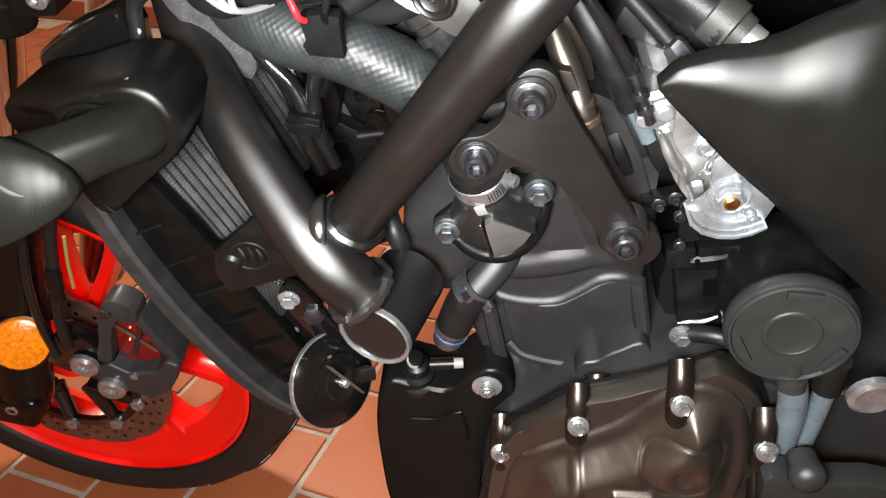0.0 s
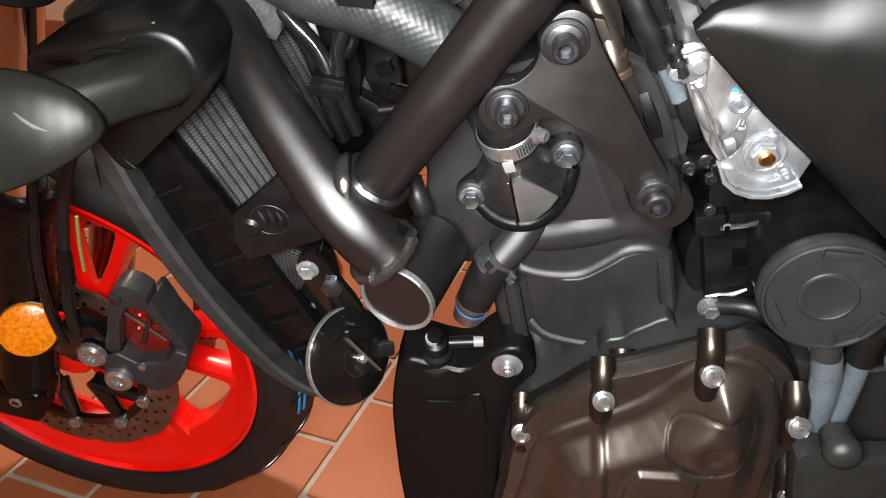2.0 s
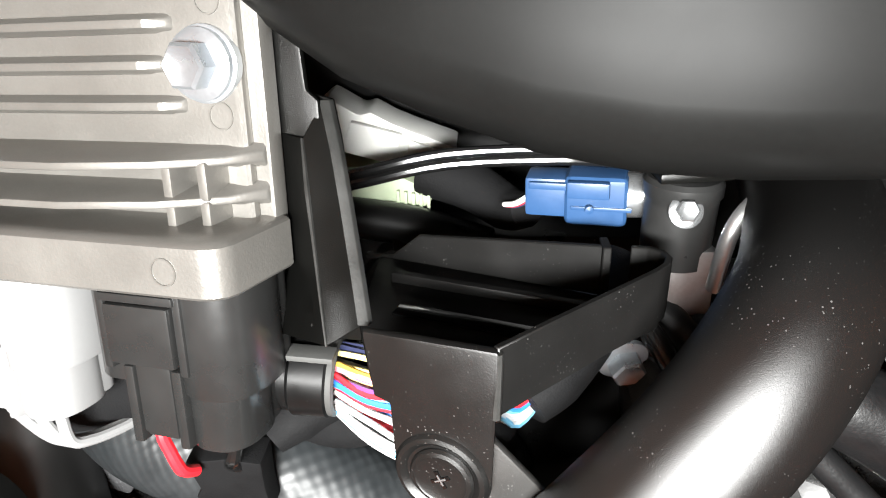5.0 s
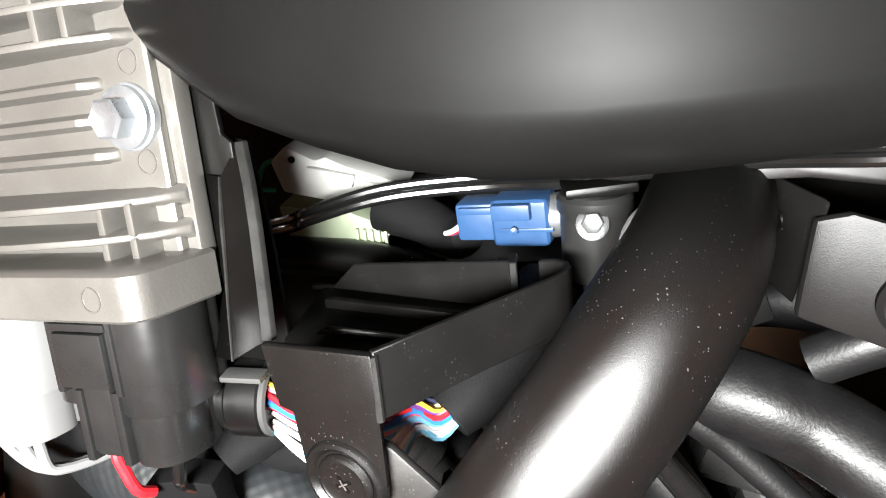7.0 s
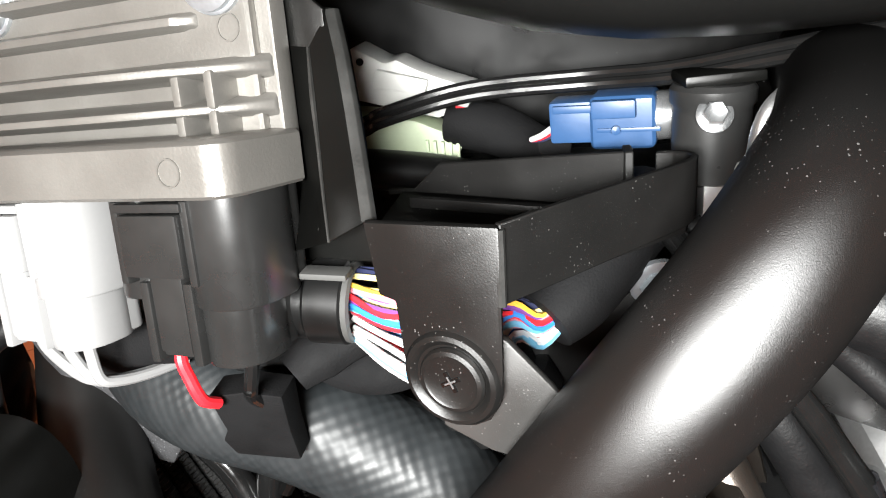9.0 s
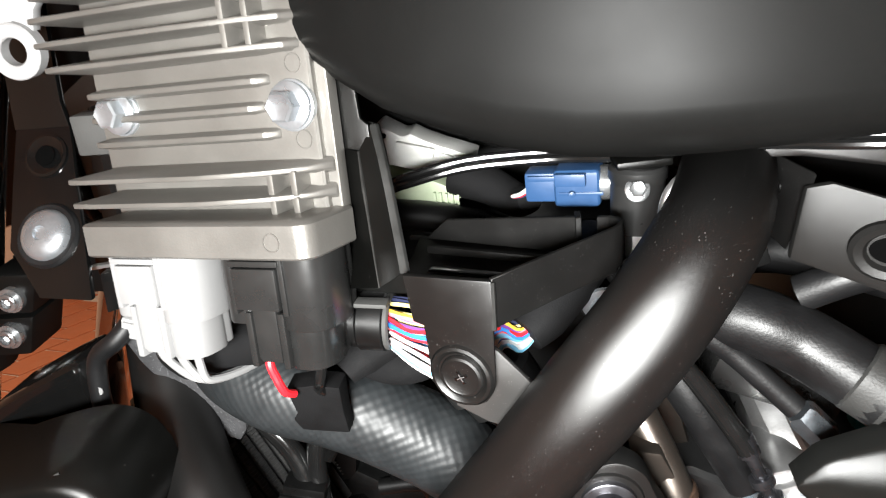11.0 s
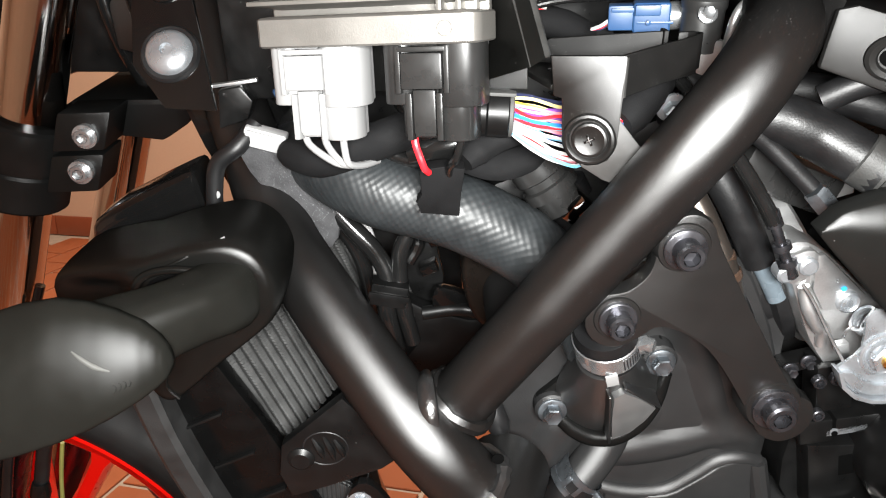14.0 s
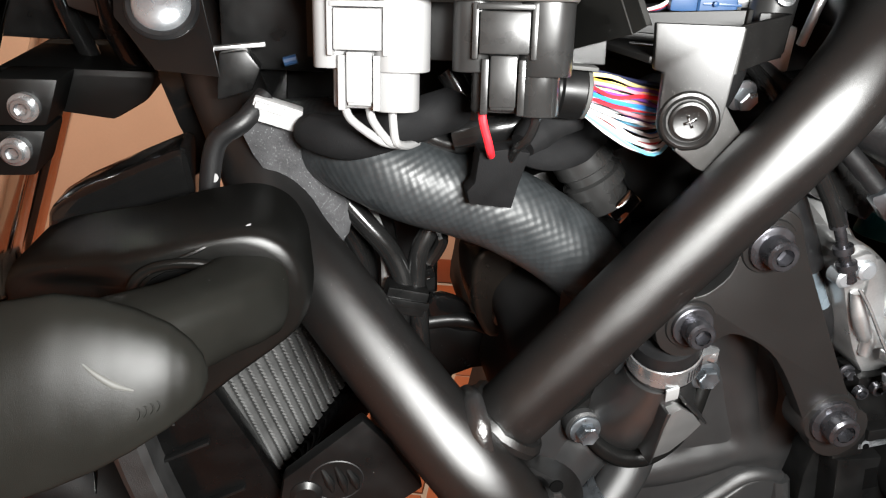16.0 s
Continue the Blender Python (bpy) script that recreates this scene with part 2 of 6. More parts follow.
GROUT = mat("grey_grout", (0.42, 0.36, 0.30), 0.9, 0, 0.25, 30, 0.5, 500)
WALLM = mat("cream_wall_plaster", (0.62, 0.47, 0.36), 0.85, 0, 0.06, 4, 0.3, 120)
SKIRT = mat("brown_skirting_tile", (0.27, 0.075, 0.035), 0.35, 0, 0.15, 12, 0.1, 200)

# ---- building kit, in the machine's own coordinates: x to its rear, w inward from its left side, h up ----
LEAN = radians(10)
BIKE = Matrix.Rotation(LEAN, 4, "X")
BASE = Vector((0.0, 0.69, -0.18))


def V(*a):
    return Vector(a)


def finish(bm, sharp=35):
    bmesh.ops.recalc_face_normals(bm, faces=bm.faces)
    me = bpy.data.meshes.new("mesh")
    bm.to_mesh(me)
    bm.free()
    for poly in me.polygons:
        poly.use_smooth = True
    me.set_sharp_from_angle(angle=radians(sharp))
    return me


def part(name, bm, material, parent, label="", sharp=35):
    """Links a bmesh, given in machine coordinates, as one mesh object under the machine or one of its parts."""
    bmesh.ops.translate(bm, verts=bm.verts, vec=-BASE)
    me = finish(bm, sharp)
    me.materials.append(material)
    ob = new(name, me)
    ob.parent = parent
    return tagged(ob, label)


def spline(pts, n):
    """Points of a Catmull-Rom curve through pts, with n steps a span."""
    p = [Vector(q) for q in pts]
    if n <= 1 or len(p) < 3:
        return p
    p = [p[0] * 2 - p[1]] + p + [p[-1] * 2 - p[-2]]
    out = []
    for i in range(1, len(p) - 2):
        a, b, c, d = p[i - 1:i + 3]
        for k in range(n):
            t = k / n
            out.append(0.5 * (2 * b + (c - a) * t + (2 * a - 5 * b + 4 * c - d) * t * t + (3 * b - a - 3 * c + d) * t ** 3))
    return out + [p[-2]]


def loft(rings, closed_ends=True, bm=None):
    bm = bm or bmesh.new()
    vs = [[bm.verts.new(v) for v in r] for r in rings]
    n = len(vs[0])
    uv = bm.loops.layers.uv.verify()
    far = 0.0
    for a, b in zip(vs, vs[1:]):
        step = (b[0].co - a[0].co).length
        rim = sum((a[i].co - a[i - 1].co).length for i in range(n))
        for i in range(n):
            f = bm.faces.new((a[i], a[(i + 1) % n], b[(i + 1) % n], b[i]))
            for lp, c in zip(f.loops, ((far, i), (far, i + 1), (far + step, i + 1), (far + step, i))):
                lp[uv].uv = (c[0], c[1] / n * rim)
        far += step
    if closed_ends:
        bm.faces.new(vs[0])
        bm.faces.new(vs[-1])
    return bm


def tube(pts, r, seg=16, n=6, flat=1.0, bm=None, ends=True):
    """A round tube along a smooth line. r: one radius, or one for each given point."""
    line = spline(pts, n)
    if isinstance(r, (int, float)):
        rad = [r] * len(line)
    else:
        k = (len(r) - 1) / max(1, len(line) - 1)
        rad = []
        for i in range(len(line)):
            f = i * k
            j = min(int(f), len(r) - 2)
            rad.append(r[j] + (r[j + 1] - r[j]) * (f - j))
    rings, up = [], None
    for i, c in enumerate(line):
        t = (line[min(i + 1, len(line) - 1)] - line[max(i - 1, 0)]).normalized()
        if up is None:
            up = t.orthogonal().normalized()
        up = (up - t * up.dot(t)).normalized()
        side = t.cross(up)
        rings.append([c + rad[i] * (math.cos(a) * up + flat * math.sin(a) * side) for a in (2 * math.pi * k / seg for k in range(seg))])
    return loft(rings, ends, bm)


def lathe(p, axis, profile, seg=32, bm=None, squash=(1, 1), ends=True):
    """Turned shape: profile of (distance along the axis, radius)."""
    z = Vector(axis).normalized()
    x = (V(0, 0, 1) if abs(z.z) < 0.9 else V(1, 0, 0)).cross(z).normalized()
    y = z.cross(x)
    rings = [[Vector(p) + z * d + max(r, 1e-5) * (squash[0] * math.cos(a) * x + squash[1] * math.sin(a) * y) for a in (2 * math.pi * k / seg for k in range(seg))] for d, r in profile]
    return loft(rings, ends, bm)


def bevel(bm, width, steps=2, angle=30):
    if width:
        es = [e for e in bm.edges if len(e.link_faces) == 2 and e.calc_face_angle(0) > radians(angle)]
        bmesh.ops.bevel(bm, geom=es, offset=width, segments=steps, profile=0.6, affect="EDGES", clamp_overlap=True)
    return bm


def plate(outline, w0, w1, width=0.001, steps=2, holes=(), bm=None):
    """A plate seen from the side: outline of (x, h), between the depths w0 and w1 (one value, or a function of x and h)."""
    f0 = w0 if callable(w0) else (lambda x, h: w0)
    f1 = w1 if callable(w1) else (lambda x, h: w1)
    own = bmesh.new()
    a = [own.verts.new((x, f0(x, h), h)) for x, h in outline]
    b = [own.verts.new((x, f1(x, h), h)) for x, h in outline]
    n = len(a)
    own.faces.new(a)
    own.faces.new(b)
    for i in range(n):
        own.faces.new((a[i], a[(i + 1) % n], b[(i + 1) % n], b[i]))
    bmesh.ops.recalc_face_normals(own, faces=own.faces)
    bevel(own, width, steps)
    return own


def rounded(outline, n=4):
    """A smooth closed outline through the given points."""
    p = [Vector((x, 0, h)) for x, h in outline]
    m = len(p)
    out = []
    for i in range(m):
        a, b, c, d = p[i - 1], p[i], p[(i + 1) % m], p[(i + 2) % m]
        for k in range(n):
            t = k / n
            q = 0.5 * (2 * b + (c - a) * t + (2 * a - 5 * b + 4 * c - d) * t * t + (3 * b - a - 3 * c + d) * t ** 3)
            out.append((q.x, q.z))
    return out


def block(center, size, axes=None, width=0.001, steps=2, bm=None):
    """A bevelled box. axes: its three directions, by default x, w and h."""
    ax = [Vector(a).normalized() for a in (axes or ((1, 0, 0), (0, 1, 0), (0, 0, 1)))]
    own = bmesh.new()
    bmesh.ops.create_cube(own, size=1)
    for v in own.verts:
        c = v.co.copy()
        v.co = Vector(center) + sum((ax[i] * c[i] * size[i] for i in range(3)), Vector())
    bmesh.ops.recalc_face_normals(own, faces=own.faces)
    bevel(own, width, steps)
    return own


def merge(*bms):
    """One bmesh out of several that make up one solid piece."""
    out = bms[0]
    for b in bms[1:]:
        me = bpy.data.meshes.new("join")
        b.to_mesh(me)
        b.free()
        out.from_mesh(me)
        bpy.data.meshes.remove(me)
    return out


def socket_bolt(p, axis, r, depth):
    """A round cap head with a hexagonal recess, its foot at p."""
    z = Vector(axis).normalized()
    bm = lathe(p, z, ((0, r), (depth * 0.86, r), (depth, r * 0.86), (depth, r * 0.58)), 24, ends=False)
    top = Vector(p) + z * depth
    return lathe(top, z, ((0, r * 0.58), (-depth * 0.55, r * 0.5), (-depth * 0.56, 0.0)), 6, bm=bm, ends=False)


def flange_bolt(p, axis, r, depth):
    """A hexagon head on a round flange, with a shallow dish."""
    z = Vector(axis).normalized()
    bm = lathe(p, z, ((0, r * 1.45), (depth * 0.2, r * 1.45), (depth * 0.32, r * 1.15), (depth * 0.32, 0)), 28)
    hexa = lathe(Vector(p) + z * depth * 0.3, z, ((0, r), (depth * 0.6, r), (depth * 0.7, r * 0.86), (depth * 0.62, r * 0.6), (depth * 0.6, 0)), 6)
    return merge(bm, hexa)


OUT = V(0, -1, 0)

# ---- the room ----
FLOOR_Z = -0.065
GRID = radians(-16)     # the tiles and the wall behind stand at this angle to the machine


def setting(name, bm, material, label, category, parent=None):
    me = finish(bm)
    me.materials.append(material)
    return tagged(new(name, me), label, category, kind="structure")


def slab(name, m, size, material, label, category):
    bm = bmesh.new()
    bmesh.ops.create_cube(bm, size=1, matrix=Matrix.Diagonal((*size, 1)))
    ob = setting(name, bm, material, label, category)
    ob.matrix_basis = m
    return ob


ROOM = Matrix.Translation((0.32, 2.52, FLOOR_Z)) @ Matrix.Rotation(GRID, 4, "Z")
floor = slab("floor", ROOM @ pose(0, -1.9, -0.054), (6.0, 4.0, 0.10), GROUT, "terracotta tiled floor with pale grey joints", "floor")
slab("wall_north", ROOM @ pose(0, 0.16, 1.25), (6.0, 0.12, 2.7), WALLM, "plain cream plastered wall", "wall")
slab("wall_south", ROOM @ pose(0, -3.95, 1.25), (6.0, 0.12, 2.7), WALLM, "plain cream plastered wall", "wall")
slab("wall_west", ROOM @ pose(-3.0, -1.9, 1.25), (0.12, 4.0, 2.7), WALLM, "plain cream plastered wall", "wall")
slab("wall_east", ROOM @ pose(3.0, -1.9, 1.25), (0.12, 4.0, 2.7), WALLM, "plain cream plastered wall", "wall")
slab("ceiling", ROOM @ pose(0, -1.9, 2.55), (6.0, 4.2, 0.1), WALLM, "plain pale ceiling", "ceiling")
for i in range(12):
    b = block((0, 0, 0.042), (0.294, 0.012, 0.084), width=0.0015)
    sk = setting("baseboard", b, SKIRT, "glazed brown skirting tile along the wall", "baseboard")
    sk.matrix_basis = ROOM @ pose(-2.6 + 0.3 * i, 0.094, 0)
# ---- the machine ----
bike = tagged(new("motorcycle"), "black naked motorcycle with red rims leaning on its stand", "motorcycle")
bike.empty_display_size = 0.2
bike.matrix_basis = BIKE @ Matrix.Translation(BASE)

# frame
front_tube = [(-.210, .650, .672), (-.187, .607, .624), (-.168, .570, .590), (-.152, .538, .5615), (-.1285, .504, .541), (-.093, .466, .507), (-.07, .447, .485), (-.048, .443, .458)]
frame_body = part("frame", tube(front_tube, .0187, 28, 6), FRAME, bike, "satin dark grey tubular steel frame")
rear_tube = [(-.062, .4645, .487), (-.048, .462, .507), (.012, .452, .592), (.0423, .4455, .6371), (.0600, .4500, .6585), (.0745, .4620, .6740), (.0850, .4820, .6800), (.0960, .5200, .6825), (.110, .580, .678)]
part("frame_tube", tube(rear_tube, .0164, 28, 6), FRAME, frame_body)
AX = V(.32, 1, .0).normalized()
RING = V(-.0425, .431, .4355)
part("cross_tube", lathe(RING, AX, ((0, .0235), (.055, .0235)), 36), FRAME, frame_body)
part("tube_rim", lathe(RING, AX, ((.002, .0242), (-.0015, .0240), (-.0022, .0230), (-.001, .0215), (.004, .0210)), 36, ends=False), STEEL, frame_body, "bare bright edge of the open tube")
part("tube_cap", lathe(RING, AX, ((.0045, .0212), (.0035, .019), (.0042, .004), (.0042, 0)), 32), MATTE, frame_body, "black plastic plug")


def bead(p, axis, r, thick, seed, squash=(1, 1)):
    """A hand-laid weld seam round a tube."""
    rnd = random.Random(seed)
    z = Vector(axis).normalized()
    x = z.orthogonal().normalized()
    y = z.cross(x)
    pts = []
    for k in range(40):
        a = 2 * math.pi * k / 40
        pts.append(Vector(p) + (r + rnd.uniform(-.0003, .0003)) * (squash[0] * math.cos(a) * x + squash[1] * math.sin(a) * y) + z * rnd.uniform(-.0006, .0006))
    return tube(pts + [pts[0]], [thick * rnd.uniform(.8, 1.15) for _ in range(41)], 8, 1)


part("weld", bead((-.0535, .463, .4985), (.57, -.11, .84), .0165, .0044, 1), FRAME, frame_body)
part("weld_seam", tube([(-.0718, .4700, .5090), (-.0716, .4570, .5125), (-.0708, .4465, .5080), (-.0694, .4425, .5010), (-.0676, .4418, .4940), (-.0650, .4425, .4875)], [.0040, .0060, .0066, .0058, .0066, .0045], 12, 5, flat=.7), WELDM, frame_body, "bright lumpy weld between the tubes")
part("weld", bead((-.050, .443, .461), (.5, .1, -.8), .0196, .0042, 2), WELDM, frame_body)
# Black disc on the tube, painted as the shaded hole.
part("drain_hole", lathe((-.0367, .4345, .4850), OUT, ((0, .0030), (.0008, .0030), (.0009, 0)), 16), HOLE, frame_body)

# engine mount plate and its bolts
PLATE = [(.036, .586), (.041, .598), (.050, .602), (.059, .597), (.064, .586), (.075, .566), (.109, .509), (.122, .498), (.125, .487), (.120, .477), (.110, .473), (.099, .478),
         (.091, .492), (.079, .512), (.066, .530), (.053, .540), (.040, .544), (.031, .538), (.020, .533), (.009, .538), (.005, .549), (.012, .561), (.024, .564), (.033, .573)]
mount = part("engine_mount", plate(rounded(PLATE, 3), .4555, .466, .0012), MOUNTM, bike, "black three-bolt engine mounting plate")
for x, w, h, s in ((.047, .445, .586, 1.0), (.020, .451, .550, .92), (.103, .447, .496, 1.15)):
    part("boss", lathe((x, .470, h), OUT, ((0, .0135 * s), (.013, .0130 * s), (.0155, .0118 * s), (.0160, .006)), 32), MOUNTM, mount)
    part("washer", lathe((x, .4545, h), OUT, ((0, .0098 * s), (.0022, .0098 * s), (.0026, .0092 * s), (.0026, .003)), 28), DARKBOLT, mount)
    part("bolt", socket_bolt((x, .452, h), OUT, .0066 * s, .0085), DARKBOLT, mount, "dark plated socket-head bolt")

# engine
CYL = [(-.034, .51), (-.030, .478), (-.0325, .443), (-.022, .425), (-.004, .408), (.007, .385), (.018, .350), (.03, .30), (.05, .25), (.16, .27), (.158, .325), (.140, .364), (.130, .42), (.132, .47), (.112, .53), (.085, .56), (.02, .55)]
engine = part("cylinder_block", plate(rounded(CYL, 3), .503, .72, .008, 3), ENGINE, bike, "matt black cast engine cylinder and head")
part("joint_lip", tube([(.028, .504, .405), (.036, .5015, .401), (.052, .5005, .398), (.072, .5005, .399), (.088, .5005, .410), (.102, .5005, .4215), (.117, .5005, .423), (.128, .503, .418)], .0042, 12, flat=.6), ENGINE, engine)


def relief(x0, x1, h0, h1, base, bumps, n=44):
    """Soft cast swellings over a flat face: bumps of (x, h, half width, half height, turn, amount)."""
    bm = bmesh.new()
    rows = []
    for i in range(n + 1):
        row = []
        for j in range(n + 1):
            x, h = x0 + (x1 - x0) * i / n, h0 + (h1 - h0) * j / n
            lift = 0.0
            for bx, bh, rx, rh, turn, amount in bumps:
                c, s = math.cos(radians(turn)), math.sin(radians(turn))
                u, v = ((x - bx) * c + (h - bh) * s) / rx, ((h - bh) * c - (x - bx) * s) / rh
                lift += amount * math.exp(-(u * u + v * v) ** 1.6)
            row.append(bm.verts.new((x, base - lift, h)))
        rows.append(row)
    for a, b in zip(rows, rows[1:]):
        for k in range(n):
            bm.faces.new((a[k], a[k + 1], b[k + 1], b[k]))
    return bm


part("cast_relief", relief(-.020, .128, .404, .545, .5050, ((.090, .478, .010, .050, 20, .0075), (.117, .452, .010, .030, 10, .0080), (.066, .430, .040, .011, 12, .0065), (.004, .438, .013, .028, -20, .0080), (.074, .515, .014, .022, 30, .0060), (.055, .455, .012, .014, 0, .0035))), ENGINE, engine, "", 80)
part("cast_relief", relief(.030, .140, .300, .345, .5050, ((.050, .318, .010, .020, 15, .0085), (.088, .322, .018, .012, 0, .0070), (.122, .330, .012, .012, 0, .0080))), ENGINE, engine, "", 80)
part("rib", tube([(.126, .502, .418), (.133, .498, .385), (.139, .499, .355), (.150, .502, .335)], .0060, 10), ENGINE, engine)
part("rib", tube([(.024, .505, .400), (.030, .500, .365), (.038, .499, .325), (.049, .499, .297)], .0058, 10), ENGINE, engine)
part("ridge", tube([(.074, .512, .53), (.092, .511, .495), (.106, .511, .46), (.112, .513, .43)], [.010, .013, .013, .010], 16), ENGINE, engine)
part("barrel", plate(rounded([(.036, .401), (.040, .370), (.050, .347), (.078, .340), (.104, .339), (.130, .356), (.129, .385), (.126, .414), (.117, .4215), (.102, .419), (.088, .4085), (.072, .398), (.052, .397)], 3), lambda x, h: .4955 + 2.2 * (x - .085) ** 2, .51, .0050, 4), ENGINE, engine)
part("step_lip", tube([(.040, .503, .352), (.052, .499, .342), (.078, .498, .335), (.104, .498, .334), (.128, .499, .352), (.136, .503, .36)], .0045, 10), ENGINE, engine)
part("bump", lathe((.049, .505, .302), OUT, ((0, .009), (.006, .008), (.009, .004), (.0095, 0)), 20), ENGINE, engine)
part("skirt", plate(rounded([(.088, .325), (.0905, .350), (.096, .3565), (.104, .358), (.109, .364), (.119, .371), (.132, .379), (.140, .370), (.146, .357), (.152, .346), (.155, .31), (.10, .30)], 2), .480, .51, .003, 3), ENGINE, engine)

# coolant outlet cover on the head
OFL = [(-.010, .470), (-.007, .461), (.003, .459), (.010, .452), (.022, .446), (.036, .445), (.050, .453), (.059, .469), (.064, .490), (.066, .501), (.058, .509), (.049, .506), (.03, .505), (.01, .49), (-.003, .478)]
# Flange and rim lip are coloured darker than the dome in place of shading.
outlet = part("coolant_outlet", plate(rounded(OFL, 3), .4985, .510, .0018), MATTE, bike, "black coolant outlet cover with two bolts")
C0, C1 = V(.031, .4995, .474), V(.0218, .4765, .5155)
rings = []
for t, r, s in ((0, .0300, 1), (.06, .0294, 1), (.14, .0276, 1), (.35, .0236, 1), (.62, .0192, 1), (.88, .0160, 1), (1.0, .0156, 1)):
    c = C0.lerp(C1, t)
    nrm = V(0, -1, 0).lerp(V(-.25, -.4, .9), min(1, t * 1.1)).normalized()
    xx = V(1, 0, 0)
    xx = (xx - nrm * xx.dot(nrm)).normalized()
    yy = nrm.cross(xx)
    rings.append([c + r * (math.cos(a) * xx + s * math.sin(a) * yy) for a in (2 * math.pi * k / 32 for k in range(32))])
part("dome", loft(rings), OUTLETM, outlet)


def web(p, q, half, back0, back1):
    """A thin cast web: its free edge runs from p to q, its foot lies further in."""
    p, q = V(*p), V(*q)
    n = (q - p).cross(V(0, 1, 0)).normalized() * half
    bm = bmesh.new()
    rows = [[e + n * .55, e - n * .55, e - n + V(0, b, 0), e + n + V(0, b, 0)] for e, b in ((p, back0), (q, back1))]
    loft(rows, True, bm)
    bmesh.ops.recalc_face_normals(bm, faces=bm.faces)
    return bevel(bm, .0003, 1)


part("web", web((.0215, .4580, .5011), (.0284, .4755, .4567), .0011, .020, .018), OUTLETM, outlet)
part("web", web((.0290, .4585, .5060), (.0540, .4760, .4800), .0011, .020, .018), OUTLETM, outlet)
bm = bmesh.new()
# Lighter colour paints the highlight that falls on this facet of the black casting.
CASTM = satin("lit_facet_casting", (0.075, 0.075, 0.075), 0.30, 0.36, 0.25, 60, 0.4, 2600)
face = [V(*p) for p in ((.0240, .4600, .4990), (.0264, .4690, .4790), (.0297, .4770, .4590), (.0400, .4800, .4600), (.0480, .4795, .4690), (.0520, .4770, .4790), (.0400, .4670, .4930), (.0290, .4605, .5020))]
loft([face, [v + V(0, .016, -.002) for v in face]], True, bm)
bmesh.ops.recalc_face_normals(bm, faces=bm.faces)
part("wedge", bevel(bm, .0008, 2), CASTM, outlet, "cast face between the webs, coloured lighter as if lit")
for x, w, h in ((.056, .493, .499), (-.001, .495, .466)):
    part("ear", lathe((x, w + .012, h), OUT, ((0, .0100), (.012, .0097), (.0135, .0085), (.0135, 0)), 24), ENGINE, outlet)
    part("bolt", flange_bolt((x, w - .001, h), OUT, .0056, .0075), BLUEBOLT, outlet, "grey flange bolt")
part("rim_lip", tube([(-.002, .4990, .4630), (.005, .4975, .4575), (.013, .4960, .4505), (.024, .4950, .4455), (.037, .4950, .4460), (.049, .4955, .4545), (.0575, .4960, .4690), (.0620, .4970, .4880)], [.0034, .0044, .0052, .0054, .0054, .0052, .0044, .0034], 14), MATTE, outlet)
spout = part("spout", tube([(.047, .532, .453), (.040, .515, .441), (.030, .502, .429), (.0155, .492, .414)], [.0142, .0132, .0122, .0114], 24, 4), ENGINE, outlet)
part("cast_mark", lathe((.0360, .4970, .4345), (.25, -1, .15), ((-.001, .0052), (.0008, .0052), (.0012, .0046), (.0006, .0042), (.0006, 0)), 24), ENGINE, outlet)
UPN = V(-.25, -.35, .9).normalized()
neck = V(.0225, .4755, .5200)
band = part("hose_clamp", lathe(neck, UPN, ((0, .0166), (.0005, .0172), (.0120, .0172), (.0125, .0166)), 40, ends=False), STEEL, bike, "bright worm-drive hose clamp band")
UX = UPN.cross(V(0, 1, 0)).normalized()
if UX.x < 0:
    UX = -UX
UY = UPN.cross(UX)
if UY.y > 0:
    UY = -UY
part("hose_end", lathe(neck, UPN, ((-.004, .0158), (.0150, .0160), (.0190, .0150), (.0200, 0)), 32), RUBBER, band)
for k in range(7):
    t = .25 + .10 * k
    d = UX * math.sin(t) + UY * math.cos(t)
    part("worm_slot", block(neck + UPN * .0062 + d * .0172, (.0006, .0006, .0080), (UPN.cross(d), d, UPN), .0001), DARKBOLT, band)
screw = neck + UPN * .0075 + (UX * .93 + UY * .45) * .0190
part("worm_housing", block(screw - UX * .003, (.0090, .0060, .0080), (UX, UPN.cross(UX), UPN), .0012), STEEL, band)
part("screw", lathe(screw, UX * .8 + UY * .6, ((0, .0040), (.0030, .0040), (.0040, .0030), (.0034, 0)), 14), STEEL, band)
part("tab", block(neck + UY * .0176 - UX * .003 - UPN * .003, (.0062, .0012, .0090), (UX, UPN.cross(UX), UPN), .0003), WHITE, band, "white plastic marker on the clamp")

# hoses of the cooling system
hose_pts = [(-.150, .600, .585), (-.138, .578, .592), (-.126, .552, .597), (-.111, .534, .595), (-.092, .526, .5885), (-.068, .524, .582), (-.045, .521, .574), (-.016, .519, .557), (.003, .514, .539), (.014, .499, .524), (.019, .484, .514)]
hose = part("coolant_hose", tube(hose_pts, [.0205] * 8 + [.0195, .0175, .0164], 24, 6), BRAID, bike, "black braided rubber radiator hose")
part("tape", plate([(-.0712, .6150), (-.0708, .600), (-.0735, .5955), (-.0715, .5890), (-.0525, .5865), (-.0518, .600), (-.0500, .6150), (-.0600, .6165)], lambda x, h: .4835 + max(0, .6150 - h) * .38, lambda x, h: .4950 + max(0, .6150 - h) * .30, .0008), TAPE, hose, "piece of black cloth tape")
part("tape_fold", tube([(-.0505, .4950, .6150), (-.0440, .5000, .6190), (-.0360, .5040, .6230), (-.0250, .5060, .6260)], [.0060, .0085, .0085, .0075], 12, flat=.8), TAPE, hose)
